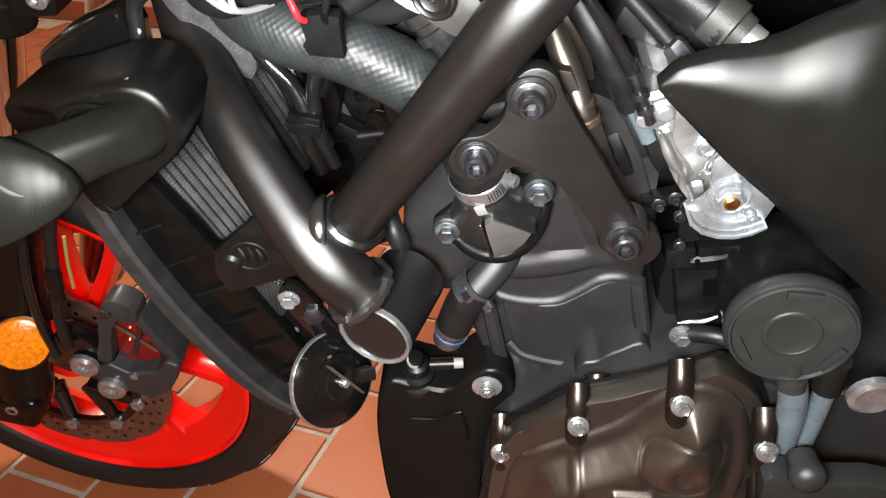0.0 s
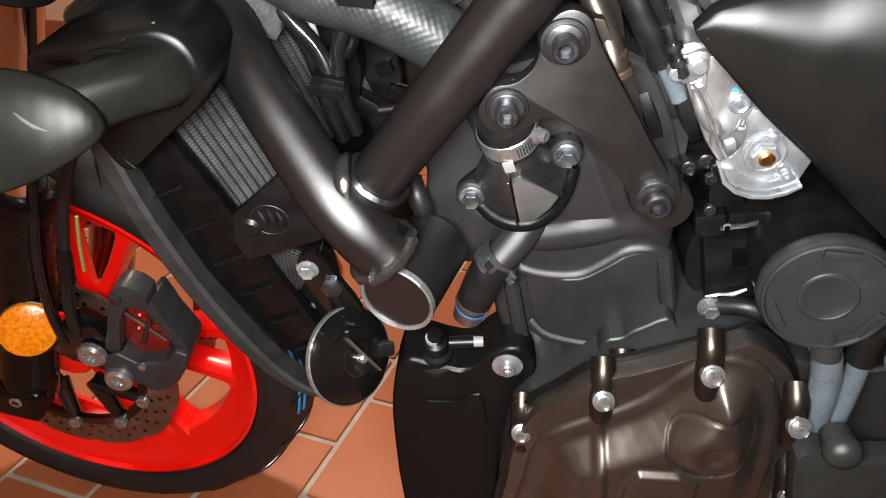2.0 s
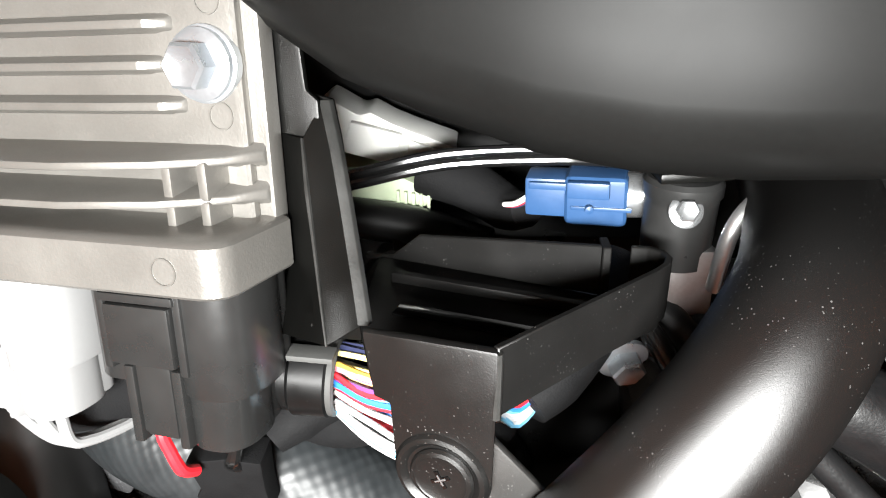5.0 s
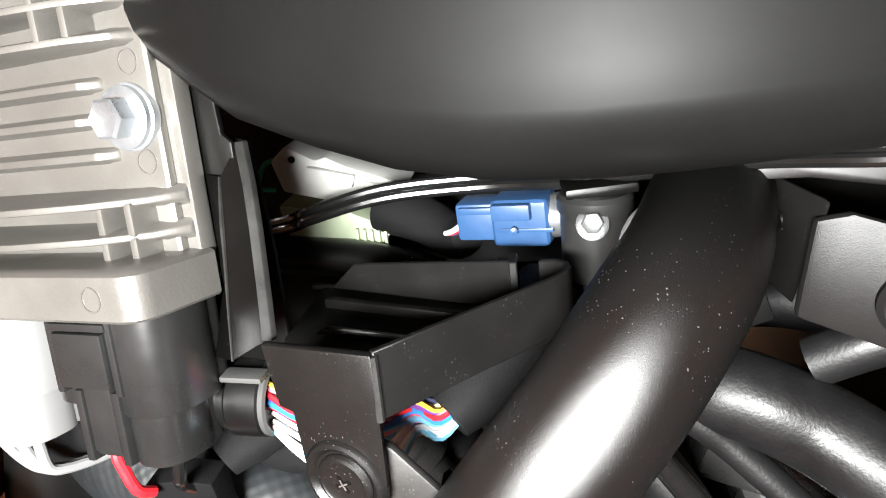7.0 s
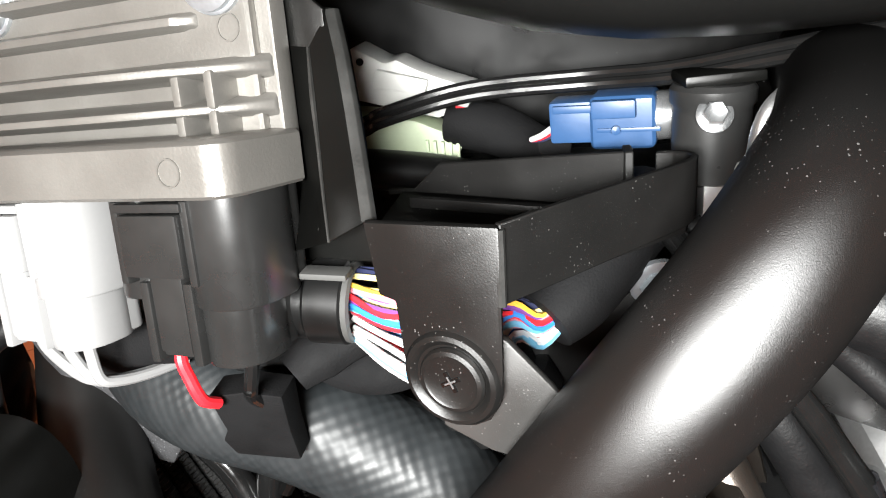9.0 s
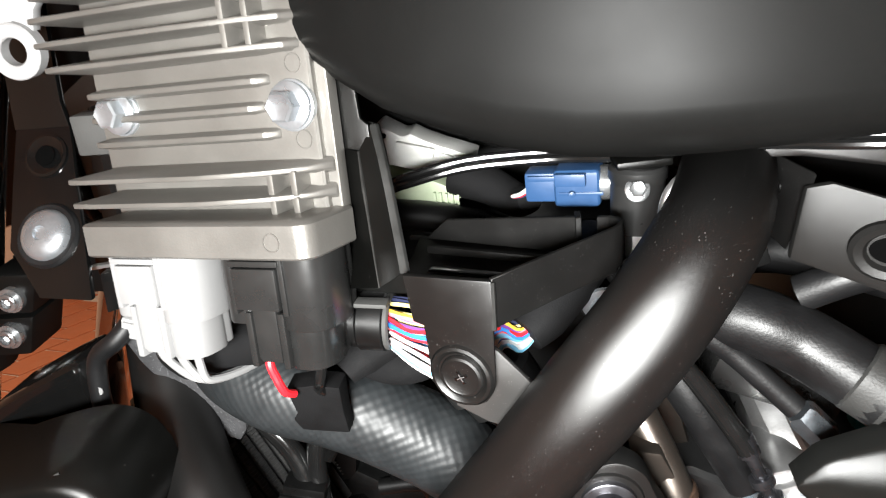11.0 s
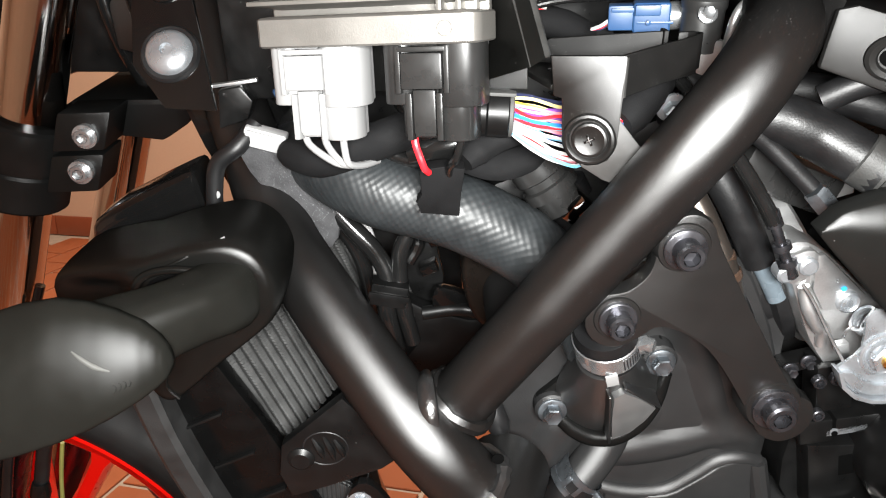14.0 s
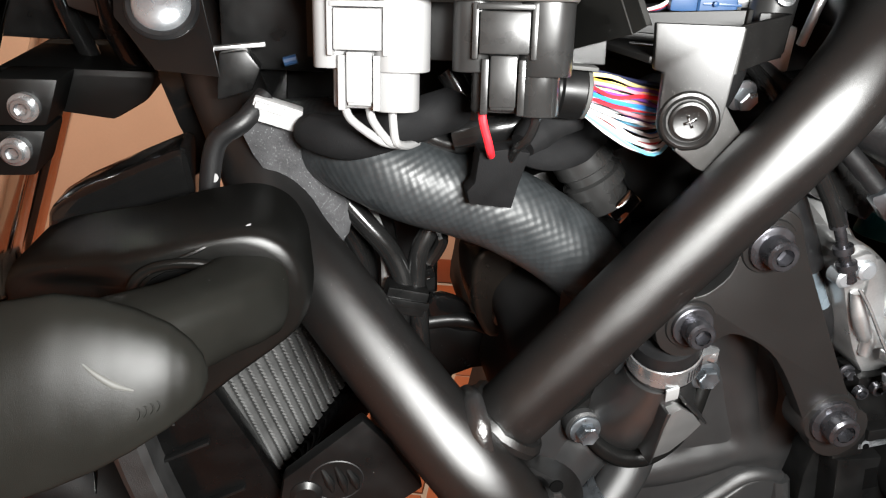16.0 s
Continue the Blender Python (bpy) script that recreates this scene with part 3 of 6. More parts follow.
low = part("lower_hose", tube([(.018, .492, .418), (.013, .492, .411), (.008, .491, .402), (.004, .490, .391), (.0005, .490, .381)], [.0128, .0128, .0130, .0130, .0126], 24, 6), RUBBER, bike, "short black rubber coolant hose")
HD = V(-.66, .03, -.75).normalized()
HP = V(.0205, .4935, .4215)
part("spring_clamp", lathe(HP, HD, ((0, .0133), (0, .0140), (.0045, .0140), (.0045, .0134), (.0105, .0134), (.0105, .0140), (.0145, .0140), (.0145, .0133)), 32, ends=False), BLUEBOLT, low, "grey spring hose clamp")
HS = HD.cross(OUT).normalized()
for s in (-.55, .15, .8):
    d = OUT * math.cos(s) + HS * math.sin(s)
    part("clamp_bridge", block(HP + HD * .0075 + d * .0137, (.0035, .0012, .0075), (HD.cross(d), d, HD), .0003), BLUEBOLT, low)
part("clamp_ear", block(HP + HD * .009 + (OUT * .55 - HS * .83) * .0165, (.004, .007, .005), (HD.cross(OUT * .55 - HS * .83), OUT * .55 - HS * .83, HD), .0008), BLUEBOLT, low)
part("clamp_ear", block(HP + HD * .003 + (OUT * .75 - HS * .66) * .0165, (.004, .006, .004), (HD.cross(OUT * .75 - HS * .66), OUT * .75 - HS * .66, HD), .0008), BLUEBOLT, low)
pipe = part("pipe_end", lathe((.0005, .490, .383), (-.25, .12, -1), ((0, .0118), (.001, .0124), (.005, .0124), (.006, .0112), (.020, .0108)), 28), SATIN, low, "bright pipe end below the hose")
part("blue_ring", lathe((-.0005, .4905, .3755), (-.25, .12, -1), ((0, .0116), (.0005, .0125), (.002, .0125), (.003, .0116)), 28, ends=False), BLUE, low, "blue seal ring")

# black cover below with level sensor
RES = [(-.063, .284), (-.057, .315), (-.047, .331), (-.020, .323), (-.003, .321), (.010, .335), (.026, .347), (.040, .340), (.046, .322), (.039, .290), (.031, .257), (.023, .226), (.020, .141), (.015, .06), (-.045, .05), (-.062, .131), (-.065, .234)]
cover = part("sprocket_cover", plate(rounded(RES, 2), .478, .525, .006, 3), MATTE, bike, "black moulded side cover with one bolt")
part("ridge", tube([(-.035, .477, .285), (-.012, .477, .286), (.004, .477, .296), (.010, .477, .262)], .0014, 8, 3), MATTE, cover)
part("washer", lathe((.025, .480, .328), OUT, ((0, .0115), (.003, .0112), (.004, .009), (.004, 0)), 28), ZINC, cover)
part("bolt", socket_bolt((.025, .477, .328), OUT, .0058, .006), STEEL, cover, "bright button-head bolt")
sensor = part("level_sensor", lathe((-.028, .492, .316), (0, -.15, 1), ((0, .016), (.006, .0165), (.007, .013), (.013, .013), (.014, .009), (.024, .009), (.026, .006), (.034, .0055)), 24), PLASTIC, bike, "black sensor with a side plug")
part("ring", lathe((-.029, .488, .342), (0, -.15, 1), ((0, .0062), (.003, .0062)), 18), WHITE, sensor)
part("plug", lathe((-.018, .490, .337), (1, .05, .05), ((0, .005), (.018, .005)), 14), PLASTIC, sensor)
part("plug_tip", lathe((.000, .491, .338), (1, .05, .05), ((0, .0042), (.007, .0040)), 14), WHITE, sensor)

# alternator cover
ALT = [(.022, .18), (.027, .245), (.030, .280), (.036, .308), (.046, .328), (.060, .340), (.083, .362), (.109, .371), (.142, .388), (.162, .397), (.175, .401), (.194, .386), (.209, .362), (.225, .315), (.234, .259), (.225, .17), (.15, .12), (.06, .13)]
alt = part("alternator_cover", plate(rounded(ALT, 3), .436, .450, .0009, 2), BRONZE, bike, "bronze-painted alternator cover with bolts round its rim")
INNER = [(.036, .19), (.038, .255), (.043, .290), (.054, .311), (.080, .329), (.098, .340), (.115, .354), (.130, .374), (.146, .391), (.163, .394), (.183, .386), (.198, .362), (.209, .320), (.212, .25), (.200, .17), (.12, .14)]


def inside(x, h, line):
    """Distance from a point to a closed outline, below zero outside it."""
    best, odd = 1.0, False
    for (x0, h0), (x1, h1) in zip(line, line[1:] + line[:1]):
        dx, dh = x1 - x0, h1 - h0
        t = max(0, min(1, ((x - x0) * dx + (h - h0) * dh) / (dx * dx + dh * dh + 1e-12)))
        best = min(best, math.hypot(x - x0 - t * dx, h - h0 - t * dh))
        if (h0 > h) != (h1 > h) and x < x0 + (h - h0) * dx / dh:
            odd = not odd
    return best if odd else -best


def step(e0, e1, v):
    t = max(0.0, min(1.0, (v - e0) / (e1 - e0)))
    return t * t * (3 - 2 * t)


def cover_face(n=150):
    """The cover's outer skin: a rounded dome with a round hollow, a swelling over the shaft and a raised step below."""
    line = rounded(INNER, 3)
    pad = [(.100, .215), (.106, .288), (.113, .3035), (.1420, .3030), (.1555, .2930), (.157, .24), (.15, .215)]
    bm = bmesh.new()
    rows, keep = [], {}
    for i in range(n + 1):
        row = []
        for k in range(n + 1):
            x, h = .030 + .188 * i / n, .185 + .215 * k / n
            d = inside(x, h, line)
            rise = .008 * math.sqrt(max(0.0, 1 - (1 - min(1.0, max(0.0, d) / .006)) ** 2)) + .020 * step(.012, .036, d) if d > 0 else -.006
            if d > 0:
                rise += .0085 * math.exp(-(((x - .158) / .034) ** 2 + ((h - .3850) / .030) ** 2) ** 1.4) * step(.006, .024, d)
                r = math.hypot(x - .1585, (h - .3270) * .96)
                rise += .0066 * step(.0290, .0130, r) - .0022 * step(.0300, .0285, r) + .0022 * step(.0275, .0260, r) - .0030 * step(.0120, .0040, r)
                rise += .0055 * step(-.0005, .0035, inside(x, h, pad))
                rise += .0030 * step(.0060, .0010, abs(x - .0890 - (h - .30) * -.08)) * step(.350, .335, h)
            row.append(bm.verts.new((x, .4400 - rise, h)))
            keep[row[-1]] = d > -.0015
        rows.append(row)
    for a, b in zip(rows, rows[1:]):
        for k in range(n):
            corners = (a[k], a[k + 1], b[k + 1], b[k])
            if all(keep[v] for v in corners):
                bm.faces.new(corners)
    bmesh.ops.delete(bm, geom=[v for v in bm.verts if not v.link_faces], context="VERTS")
    return bm


part("raised_face", cover_face(), BRONZE, alt, "", 80)
part("gasket", plate(rounded([(x + (.003 if x > .12 else -.003), h + .003) for x, h in ALT], 3), .450, .4535, .0006), PLASTIC, alt)
for x, w, h in ((0.1473, 0.422, 0.391), (0.0872, 0.431, 0.3529), (0.0361, 0.441, 0.3023), (0.2068, 0.418, 0.3509), (.222, .42, .27)):
    post = part("post", tube([(x, w + .020, h + .017), (x, w + .010, h + .008), (x, w + .005, h - .006), (x, w + .001, h - .018), (x, w + .004, h - .026)], [.0080, .0082, .0082, .0074, .0034], 20, 4), POSTM, alt)
    part("washer", lathe((x, w - .0030, h), (0, -.85, .45), ((-.004, .0072), (.0008, .0072), (.0012, .0066), (.0012, 0)), 28), STEEL, post)
    part("bolt", flange_bolt((x, w - .0040, h + .0005), (0, -.85, .45), .0040, .0064), STEEL, post, "bright flange bolt")
part("post", tube([(.1010, .462, .3660), (.1014, .450, .3560), (.1016, .4440, .3480)], [.0085, .0085, .0070], 20, 4), POSTM, alt)
part("dowel", lathe((.1016, .4430, .3490), (0, -.9, -.3), ((-.002, .0066), (.002, .0066), (.0028, .0056), (.0020, .0044), (.0020, 0)), 24), STEEL, alt)

part("crankcase", plate(rounded([(.03, .30), (.06, .322), (.10, .350), (.146, .374), (.17, .388), (.20, .375), (.25, .36), (.40, .36), (.42, .0), (.05, -.02), (.02, .15)], 2), .4545, .85, .006, 3), ENGINE, bike, "matt black crankcase")
part("rear_mass", plate(rounded([(.135, .50), (.16, .56), (.40, .58), (.42, .38), (.20, .36), (.14, .40)], 2), .545, .85, .006), PLASTIC, bike, "black airbox and starter parts behind the canister")

# charcoal canister with grey hoses
CAX = V(-.12, -.975, .12).normalized()
CC = V(.2005, .4310, .4490)
can = part("canister", lathe(CC - CAX * .075, CAX, ((0, .033), (.004, .036), (.046, .0365), (.049, .0350), (.0640, .0350), (.0660, .0366), (.0700, .0368), (.0700, 0)), 48), PLASTIC, bike, "round black vapour canister with a grey lid")
part("lid", lathe(CC - CAX * .0055, CAX, ((0, .0368), (.0040, .0372), (.0070, .0362), (.0090, .0345), (.0090, 0)), 48), CANM, can)
part("ring", lathe(CC + CAX * .0035, CAX, ((0, .0355), (.0016, .0348), (.0020, .0335), (.0003, .0325)), 48, ends=False), CANM, can)
part("hub", lathe(CC + CAX * .0034, CAX, ((0, .0165), (.0010, .0156), (.0012, .0140), (.0006, .0130), (.0006, 0)), 40), CANM, can)
CX = CAX.cross(V(0, 0, 1)).normalized()
CY = CX.cross(CAX)
for a in (90, 210, 330):
    d = CX * math.cos(radians(a)) + CY * math.sin(radians(a))
    e = CAX.cross(d)
    part("key", block(CC + CAX * .0045 + d * .0285, (.0190, .0050, .003), (e, d, CAX), .0008), CANM, can)
part("nozzle", lathe((.2080, .4290, .4250), (.1, -.2, -1), ((0, .0065), (.012, .0065), (.013, .0085), (.02, .0085)), 20), CANM, can)
grey = part("drain_hose", tube([(.2100, .4290, .4100), (.2154, .4300, .3948), (.2211, .4310, .3648), (.2251, .4330, .316), (.23, .44, .2)], .0090, 16), GREYHOSE, bike, "grey vinyl drain hose")
part("drain_hose", tube([(.2350, .4340, .4150), (.2373, .4350, .3878), (.2385, .4350, .354), (.2388, .436, .3069), (.24, .44, .2)], .0068, 16), GREYHOSE, bike, "grey vinyl drain hose")
part("sleeve", tube([(.2340, .4330, .4230), (.2365, .4345, .3950)], .0092, 16, 1), CARBON, bike, "woven black sleeve on the drain hose")

# throttle body
TB = [(.108, .566), (.116, .572), (.126, .5690), (.140, .5580), (.156, .5430), (.172, .5300), (.176, .505), (.150, .4950), (.138, .505), (.128, .522), (.118, .545)]
tb = part("throttle_body", plate(rounded(TB, 2), .488, .56, .003), ALU, bike, "bare cast aluminium throttle body")
part("flange", lathe((.131, .545, .533), (-1, 0, -.45), ((-.012, .052), (-.010, .0545), (-.002, .0545), (0, .052), (.003, .050), (.003, 0)), 56), ALU, tb)
part("raised_panel", plate([(.1245, .5655), (.1290, .5660), (.1545, .5425), (.1510, .5345), (.1340, .5335), (.1265, .5460)], .4845, .489, .0012), ALU, tb)
part("ear", plate(rounded([(.1060, .5550), (.1080, .5635), (.1180, .5690), (.1250, .5670), (.1240, .5560), (.1150, .5500)], 2), .4830, .4895, .0015), ALU, tb)
part("rib", tube([(.1215, .4850, .5480), (.1260, .4840, .5360), (.1330, .4850, .5250), (.1400, .4860, .5180)], [.0030, .0040, .0040, .0030], 12), ALU, tb)
part("rib", tube([(.1300, .4860, .5300), (.1360, .4850, .5230), (.1380, .4860, .5120)], [.0030, .0036, .0030], 12), ALU, tb)
SECTOR = [(.1363, .5113), (.1400, .5030), (.1473, .4968), (.1560, .4936), (.1655, .4935), (.1740, .4965), (.1809, .5012), (.1849, .5150), (.1746, .5250), (.1650, .5360), (.1554, .5450), (.1480, .5448), (.1452, .5395), (.1465, .5300), (.1471, .5227), (.1440, .5180)]
part("pulley", plate(SECTOR, .4655, .4675, .0007), ZINC, tb, "zinc-plated throttle pulley")
part("groove_wall", plate([(.1375, .5105), (.1415, .5045), (.1480, .4992), (.1560, .4962), (.1650, .4962), (.1735, .4992), (.1790, .5040), (.1770, .5075), (.1720, .5045), (.1650, .5020), (.1570, .5020), (.1495, .5050), (.1440, .5100)], .4625, .4660, .0006), ZINC, tb)
part("rim", plate([(.1350, .5120), (.1390, .5020), (.1465, .4955), (.1560, .4922), (.1660, .4921), (.1750, .4953), (.1820, .5003), (.1815, .5020), (.1740, .4972), (.1655, .4943), (.1565, .4944), (.1475, .4976), (.1408, .5035), (.1372, .5118)], .4600, .4690, .0004), ZINC, tb)
part("hub_ring", lathe((.158, .4655, .5196), OUT, ((0, .0125), (.0015, .0122), (.0020, .0110), (.0008, .0098), (.0008, .0090), (.0030, .0082), (.0034, .0060), (.0034, 0)), 40), ZINC, tb)
part("nut", lathe((.158, .4625, .5196), OUT, ((0, .0078), (.0028, .0078), (.0036, .0066), (.0036, 0)), 6), ZINC, tb)
part("shaft", lathe((.158, .4592, .5196), OUT, ((0, .0042), (.0022, .0042), (.0030, .0033), (.0026, 0)), 16), BRASS, tb, "brass shaft end")
part("stop_screw", socket_bolt((.172, .4640, .5071), OUT, .0034, .0045), ZINC, tb)
part("wire_nipple", lathe((.1605, .4650, .5302), OUT, ((0, .0026), (.0030, .0024), (.0036, .0012), (.0036, 0)), 14), ZINC, tb)
for k in range(6):
    part("spring_coil", lathe((.1495 + .0020 * k, .4745, .5345 - .0013 * k), (.80, -.1, -.58), ((-.0007, .0078), (.0007, .0078), (.0007, .0062), (-.0007, .0062), (-.0007, .0078)), 22, ends=False), ZINC, tb)
part("spring_hook", tube([(.1427, .4760, .5228), (.1432, .4750, .5275), (.1465, .4745, .5298), (.1505, .4750, .5266)], .0008, 8), STEEL, tb)
part("lever_tab", block((.1435, .4770, .5165), (.0062, .0050, .0058), ((1, 0, .25), (0, 1, 0), (-.25, 0, 1)), .0008), ALU, tb)
part("screw", lathe((.1455, .4845, .5390), OUT, ((0, .0062), (.0018, .0060), (.0026, .0050), (.0018, .0038), (.0026, .0018), (.0026, 0)), 24), ZINC, tb)
part("blue_mark", lathe((.1420, .4843, .5465), OUT, ((0, .0015), (.0003, .0015), (.0004, 0)), 12), mat("bright_blue_dot", (.02, .30, .60), .5), tb)
for x, h in ((.128, .492), (.137, .497)):
    part("lower_bolt", flange_bolt((x, .492, h), OUT, .0030, .005), DARKBOLT, tb)
part("lower_arm", block((.134, .500, .492), (.030, .012, .006), ((1, 0, .25), (0, 1, 0), (-.25, 0, 1)), .001), PLASTIC, tb)
boot = part("intake_boot", lathe((.098, .5450, .5170), (1, 0, .45), ((-.01, .038), (0, .040), (.003, .045), (.009, .045), (.011, .041), (.020, .041), (.022, .046), (.029, .046), (.030, .040)), 48), RUBBER, bike, "black rubber intake boot")
part("throttle_cable", tube([(.048, .515, .655), (.062, .498, .6380), (.0740, .490, .6220), (.0850, .488, .6070), (.0937, .4855, .5940), (.1000, .4850, .5840)], [.0034, .0034, .0034, .0038, .0038, .0042], 14), CABLE, bike, "black throttle cable")
adj = part("cable_adjuster", lathe((.1000, .4850, .5840), (.40, -.12, -.91), ((-.006, .0042), (.002, .0042), (.002, .0026), (.012, .0026), (.012, .0046), (.0155, .0046), (.0155, .0027), (.021, .0027), (.021, .0048), (.0245, .0048), (.0245, .0033), (.031, .0033), (.032, .0022)), 12), DARKBOLT, bike, "threaded cable adjuster with two nuts")
for s in (-1, 1):
    part("lug", lathe((.1145 + .0052 * s, .4845, .5592 + .0020 * s), OUT, ((-.004, .0048), (.004, .0048), (.005, .0035), (.005, 0)), 16), ZINC, adj)
part("inner_cable", tube([(.1180, .4800, .5520), (.1240, .4765, .5430), (.1320, .4715, .5280), (.1396, .4665, .5148)], .0009, 6), STEEL, bike, "bare steel throttle wire")

# side cover behind the throttle body
SC_TOP = ((.1085, .5925), (.1165, .6020), (.1345, .6090), (.1445, .6110), (.1620, .6150), (.1780, .6245), (.1950, .6320), (.2400, .6450), (.3400, .6500))
SC_LOW = ((.1085, .5895), (.1160, .5810), (.1275, .5695), (.1500, .5465), (.1665, .5320), (.1774, .5227), (.2053, .4954), (.2480, .4569), (.3400, .3750))


def along(line, x):
    for (x0, h0), (x1, h1) in zip(line, line[1:]):
        if x <= x1:
            return h0 + (h1 - h0) * (x - x0) / (x1 - x0)
    return line[-1][1]


rings = []
for i in range(41):
    x = .1086 + .2300 * (i / 40) ** 1.35
    top, lowr = along(SC_TOP, x), along(SC_LOW, x)
    out = .021 * min(1, (x - .1080) / .085) ** .8
    row = []
    for j in range(17):
        q = j / 16
        row.append(V(x, .4570 - out * (1 - abs((q - .60) / (.60 if q < .60 else .40)) ** 2.2), lowr + (top - lowr) * q))
    row += [V(x, .4680, top - .0015), V(x, .4680, lowr + .0015)]
    rings.append(row)
part("side_cover", loft(rings), CARBON, bike, "black carbon-grained plastic side cover", 60)

# rectifier: u runs along its foot, v up its face, n inward
RO = V(-.1405, .490, .6705)
RU = V(.0955, -.027, .006).normalized()
RV = V(.02, .14, 1)
RV = (RV - RU * RV.dot(RU)).normalized()
RN = RV.cross(RU).normalized()
if RN.y < 0:
    RN = -RN
RA = (RU, RN, RV)


def rp(u, v, n):
    return RO + RU * u + RV * v + RN * n


def rplate(outline, n0, n1, width=.0012, steps=2):
    """A plate parallel to the rectifier's face: outline of (u, v)."""
    bm = bmesh.new()
    loft([[rp(u, v, n) for u, v in outline] for n in (n0, n1)], True, bm)
    bmesh.ops.recalc_face_normals(bm, faces=bm.faces)
    return bevel(bm, width, steps)


def fin(v, crest, root, tc=.0009, tr=.0033):
    """A cooling fin: crest of (u, n) along its free edge, widening to its root."""
    rows = []
    for k, (u, n) in enumerate(crest):
        r = n + .0012 if k == 0 else max(root, n + .0012)
        t = tr if k else .0012
        rows.append([rp(u, v + tc, n), rp(u, v + t, r), rp(u, v - t, r), rp(u, v - tc, n)])
    bm = loft(rows)
    bmesh.ops.recalc_face_normals(bm, faces=bm.faces)
    return bevel(bm, .0005, 2)


rect = part("rectifier", rplate([(-.003, .002), (.0985, .002), (.0985, .0765), (.0890, .0950), (-.003, .0950)], .0255, .0315, .001), RECT, bike, "grey cast finned voltage rectifier")
part("face", rplate([(-.003, .004), (.0945, .004), (.0945, .0755), (.0855, .0935), (-.003, .0935)], .0222, .0262, .0022, 3), RECT, rect)
foot_rings = []
for v, s in ((0, .0008), (.0008, 0), (.0118, 0), (.0126, .0008), (.0132, .004)):
    ring_ = []
    for u, n in ((0, .028), (0, .0015), (.0015, 0), (.0935, 0), (.0965, .0008), (.0988, .0028), (.0998, .0058), (.1005, .028)):
        ring_.append(rp(u + (s if u < .05 else -s), v, n + (s if n < .02 else 0)))
    foot_rings.append(ring_)
part("foot", loft(foot_rings), RECT, rect)
for v in (.0187, .0277):
    part("fin", fin(v, ((-.0060, .0042), (.004, .0032), (.055, .0036), (.078, .0085), (.092, .0165), (.0975, .0245)), .0262), RECT, rect)
for v, left, end in ((.0685, -.009, .0935), (.0775, -.012, .0930), (.0862, -.0125, .0890), (.0940, -.010, .0855)):
    part("fin", fin(v, ((left, .0072), (left + .010, .0062), (.050, .0080), (end - .016, .0125), (end - .005, .0175), (end, .0245)), .0262), RECT, rect)
for v, end in ((.0395, .0790), (.0487, .0745), (.0578, .0775)):
    part("slot_fin", fin(v, ((-.0035, .0185), (.002, .0168), (end - .018, .0168), (end - .004, .0180), (end, .0208), (end + .001, .0225)), .0235, .0010, .0026), RECT, rect)
for v0, v1, us in ((.0125, .0187, (.0795, .0875)), (.0187, .0277, (.0795, .0875)), (.0685, .0775, (.0700, .0780)), (.0775, .0862, (.0700, .0780))):
    for k, u in enumerate(us):
        part("web", block(rp(u, (v0 + v1) / 2, .0175 + .002 * k), (.0026, .012, v1 - v0), RA, .0009, 2), RECT, rect)
for u, v, n in ((.0850, .0062, 0), (.0885, .0370, .0222), (.0880, .0625, .0222)):
    part("cast_mark", lathe(rp(u, v, n), -RN, ((-.0004, .0034), (.0003, .0033), (.0003, .0029), (-.0004, .0028)), 24, ends=False), RECT, rect)
for u, v in ((.0862, .0487), (.0092, .0510)):
    part("washer", lathe(rp(u, v, .0222), -RN, ((-.001, .0088), (.0012, .0088), (.0016, .0082), (.0016, 0)), 30), ZINC, rect)
    part("bolt", flange_bolt(rp(u, v, .0206), -RN, .0056, .0078), ZINC, rect, "zinc-plated flange bolt")


def squarish(c, u, ru, v, rv, e, n=36):
    """A closed section about c with half sizes ru and rv, squarer as e falls below 1."""
    return [c + u * (ru * math.copysign(abs(math.cos(a)) ** e, math.cos(a))) + v * (rv * math.copysign(abs(math.sin(a)) ** e, math.sin(a))) for a in (2 * math.pi * k / n for k in range(n))]


def hood(u, n, ru, rn, v0, v1, e=.35, wall=.0009):
    """A moulded socket body standing upright on the foot, with a softened lower rim."""
    return loft([squarish(rp(u, v, n), RU, ru - s, RN, rn - s, e, 40) for v, s in ((v0, 0), (v1 + .0008, 0), (v1 + .0002, .0003), (v1, wall), (v1, wall * 2.2))])


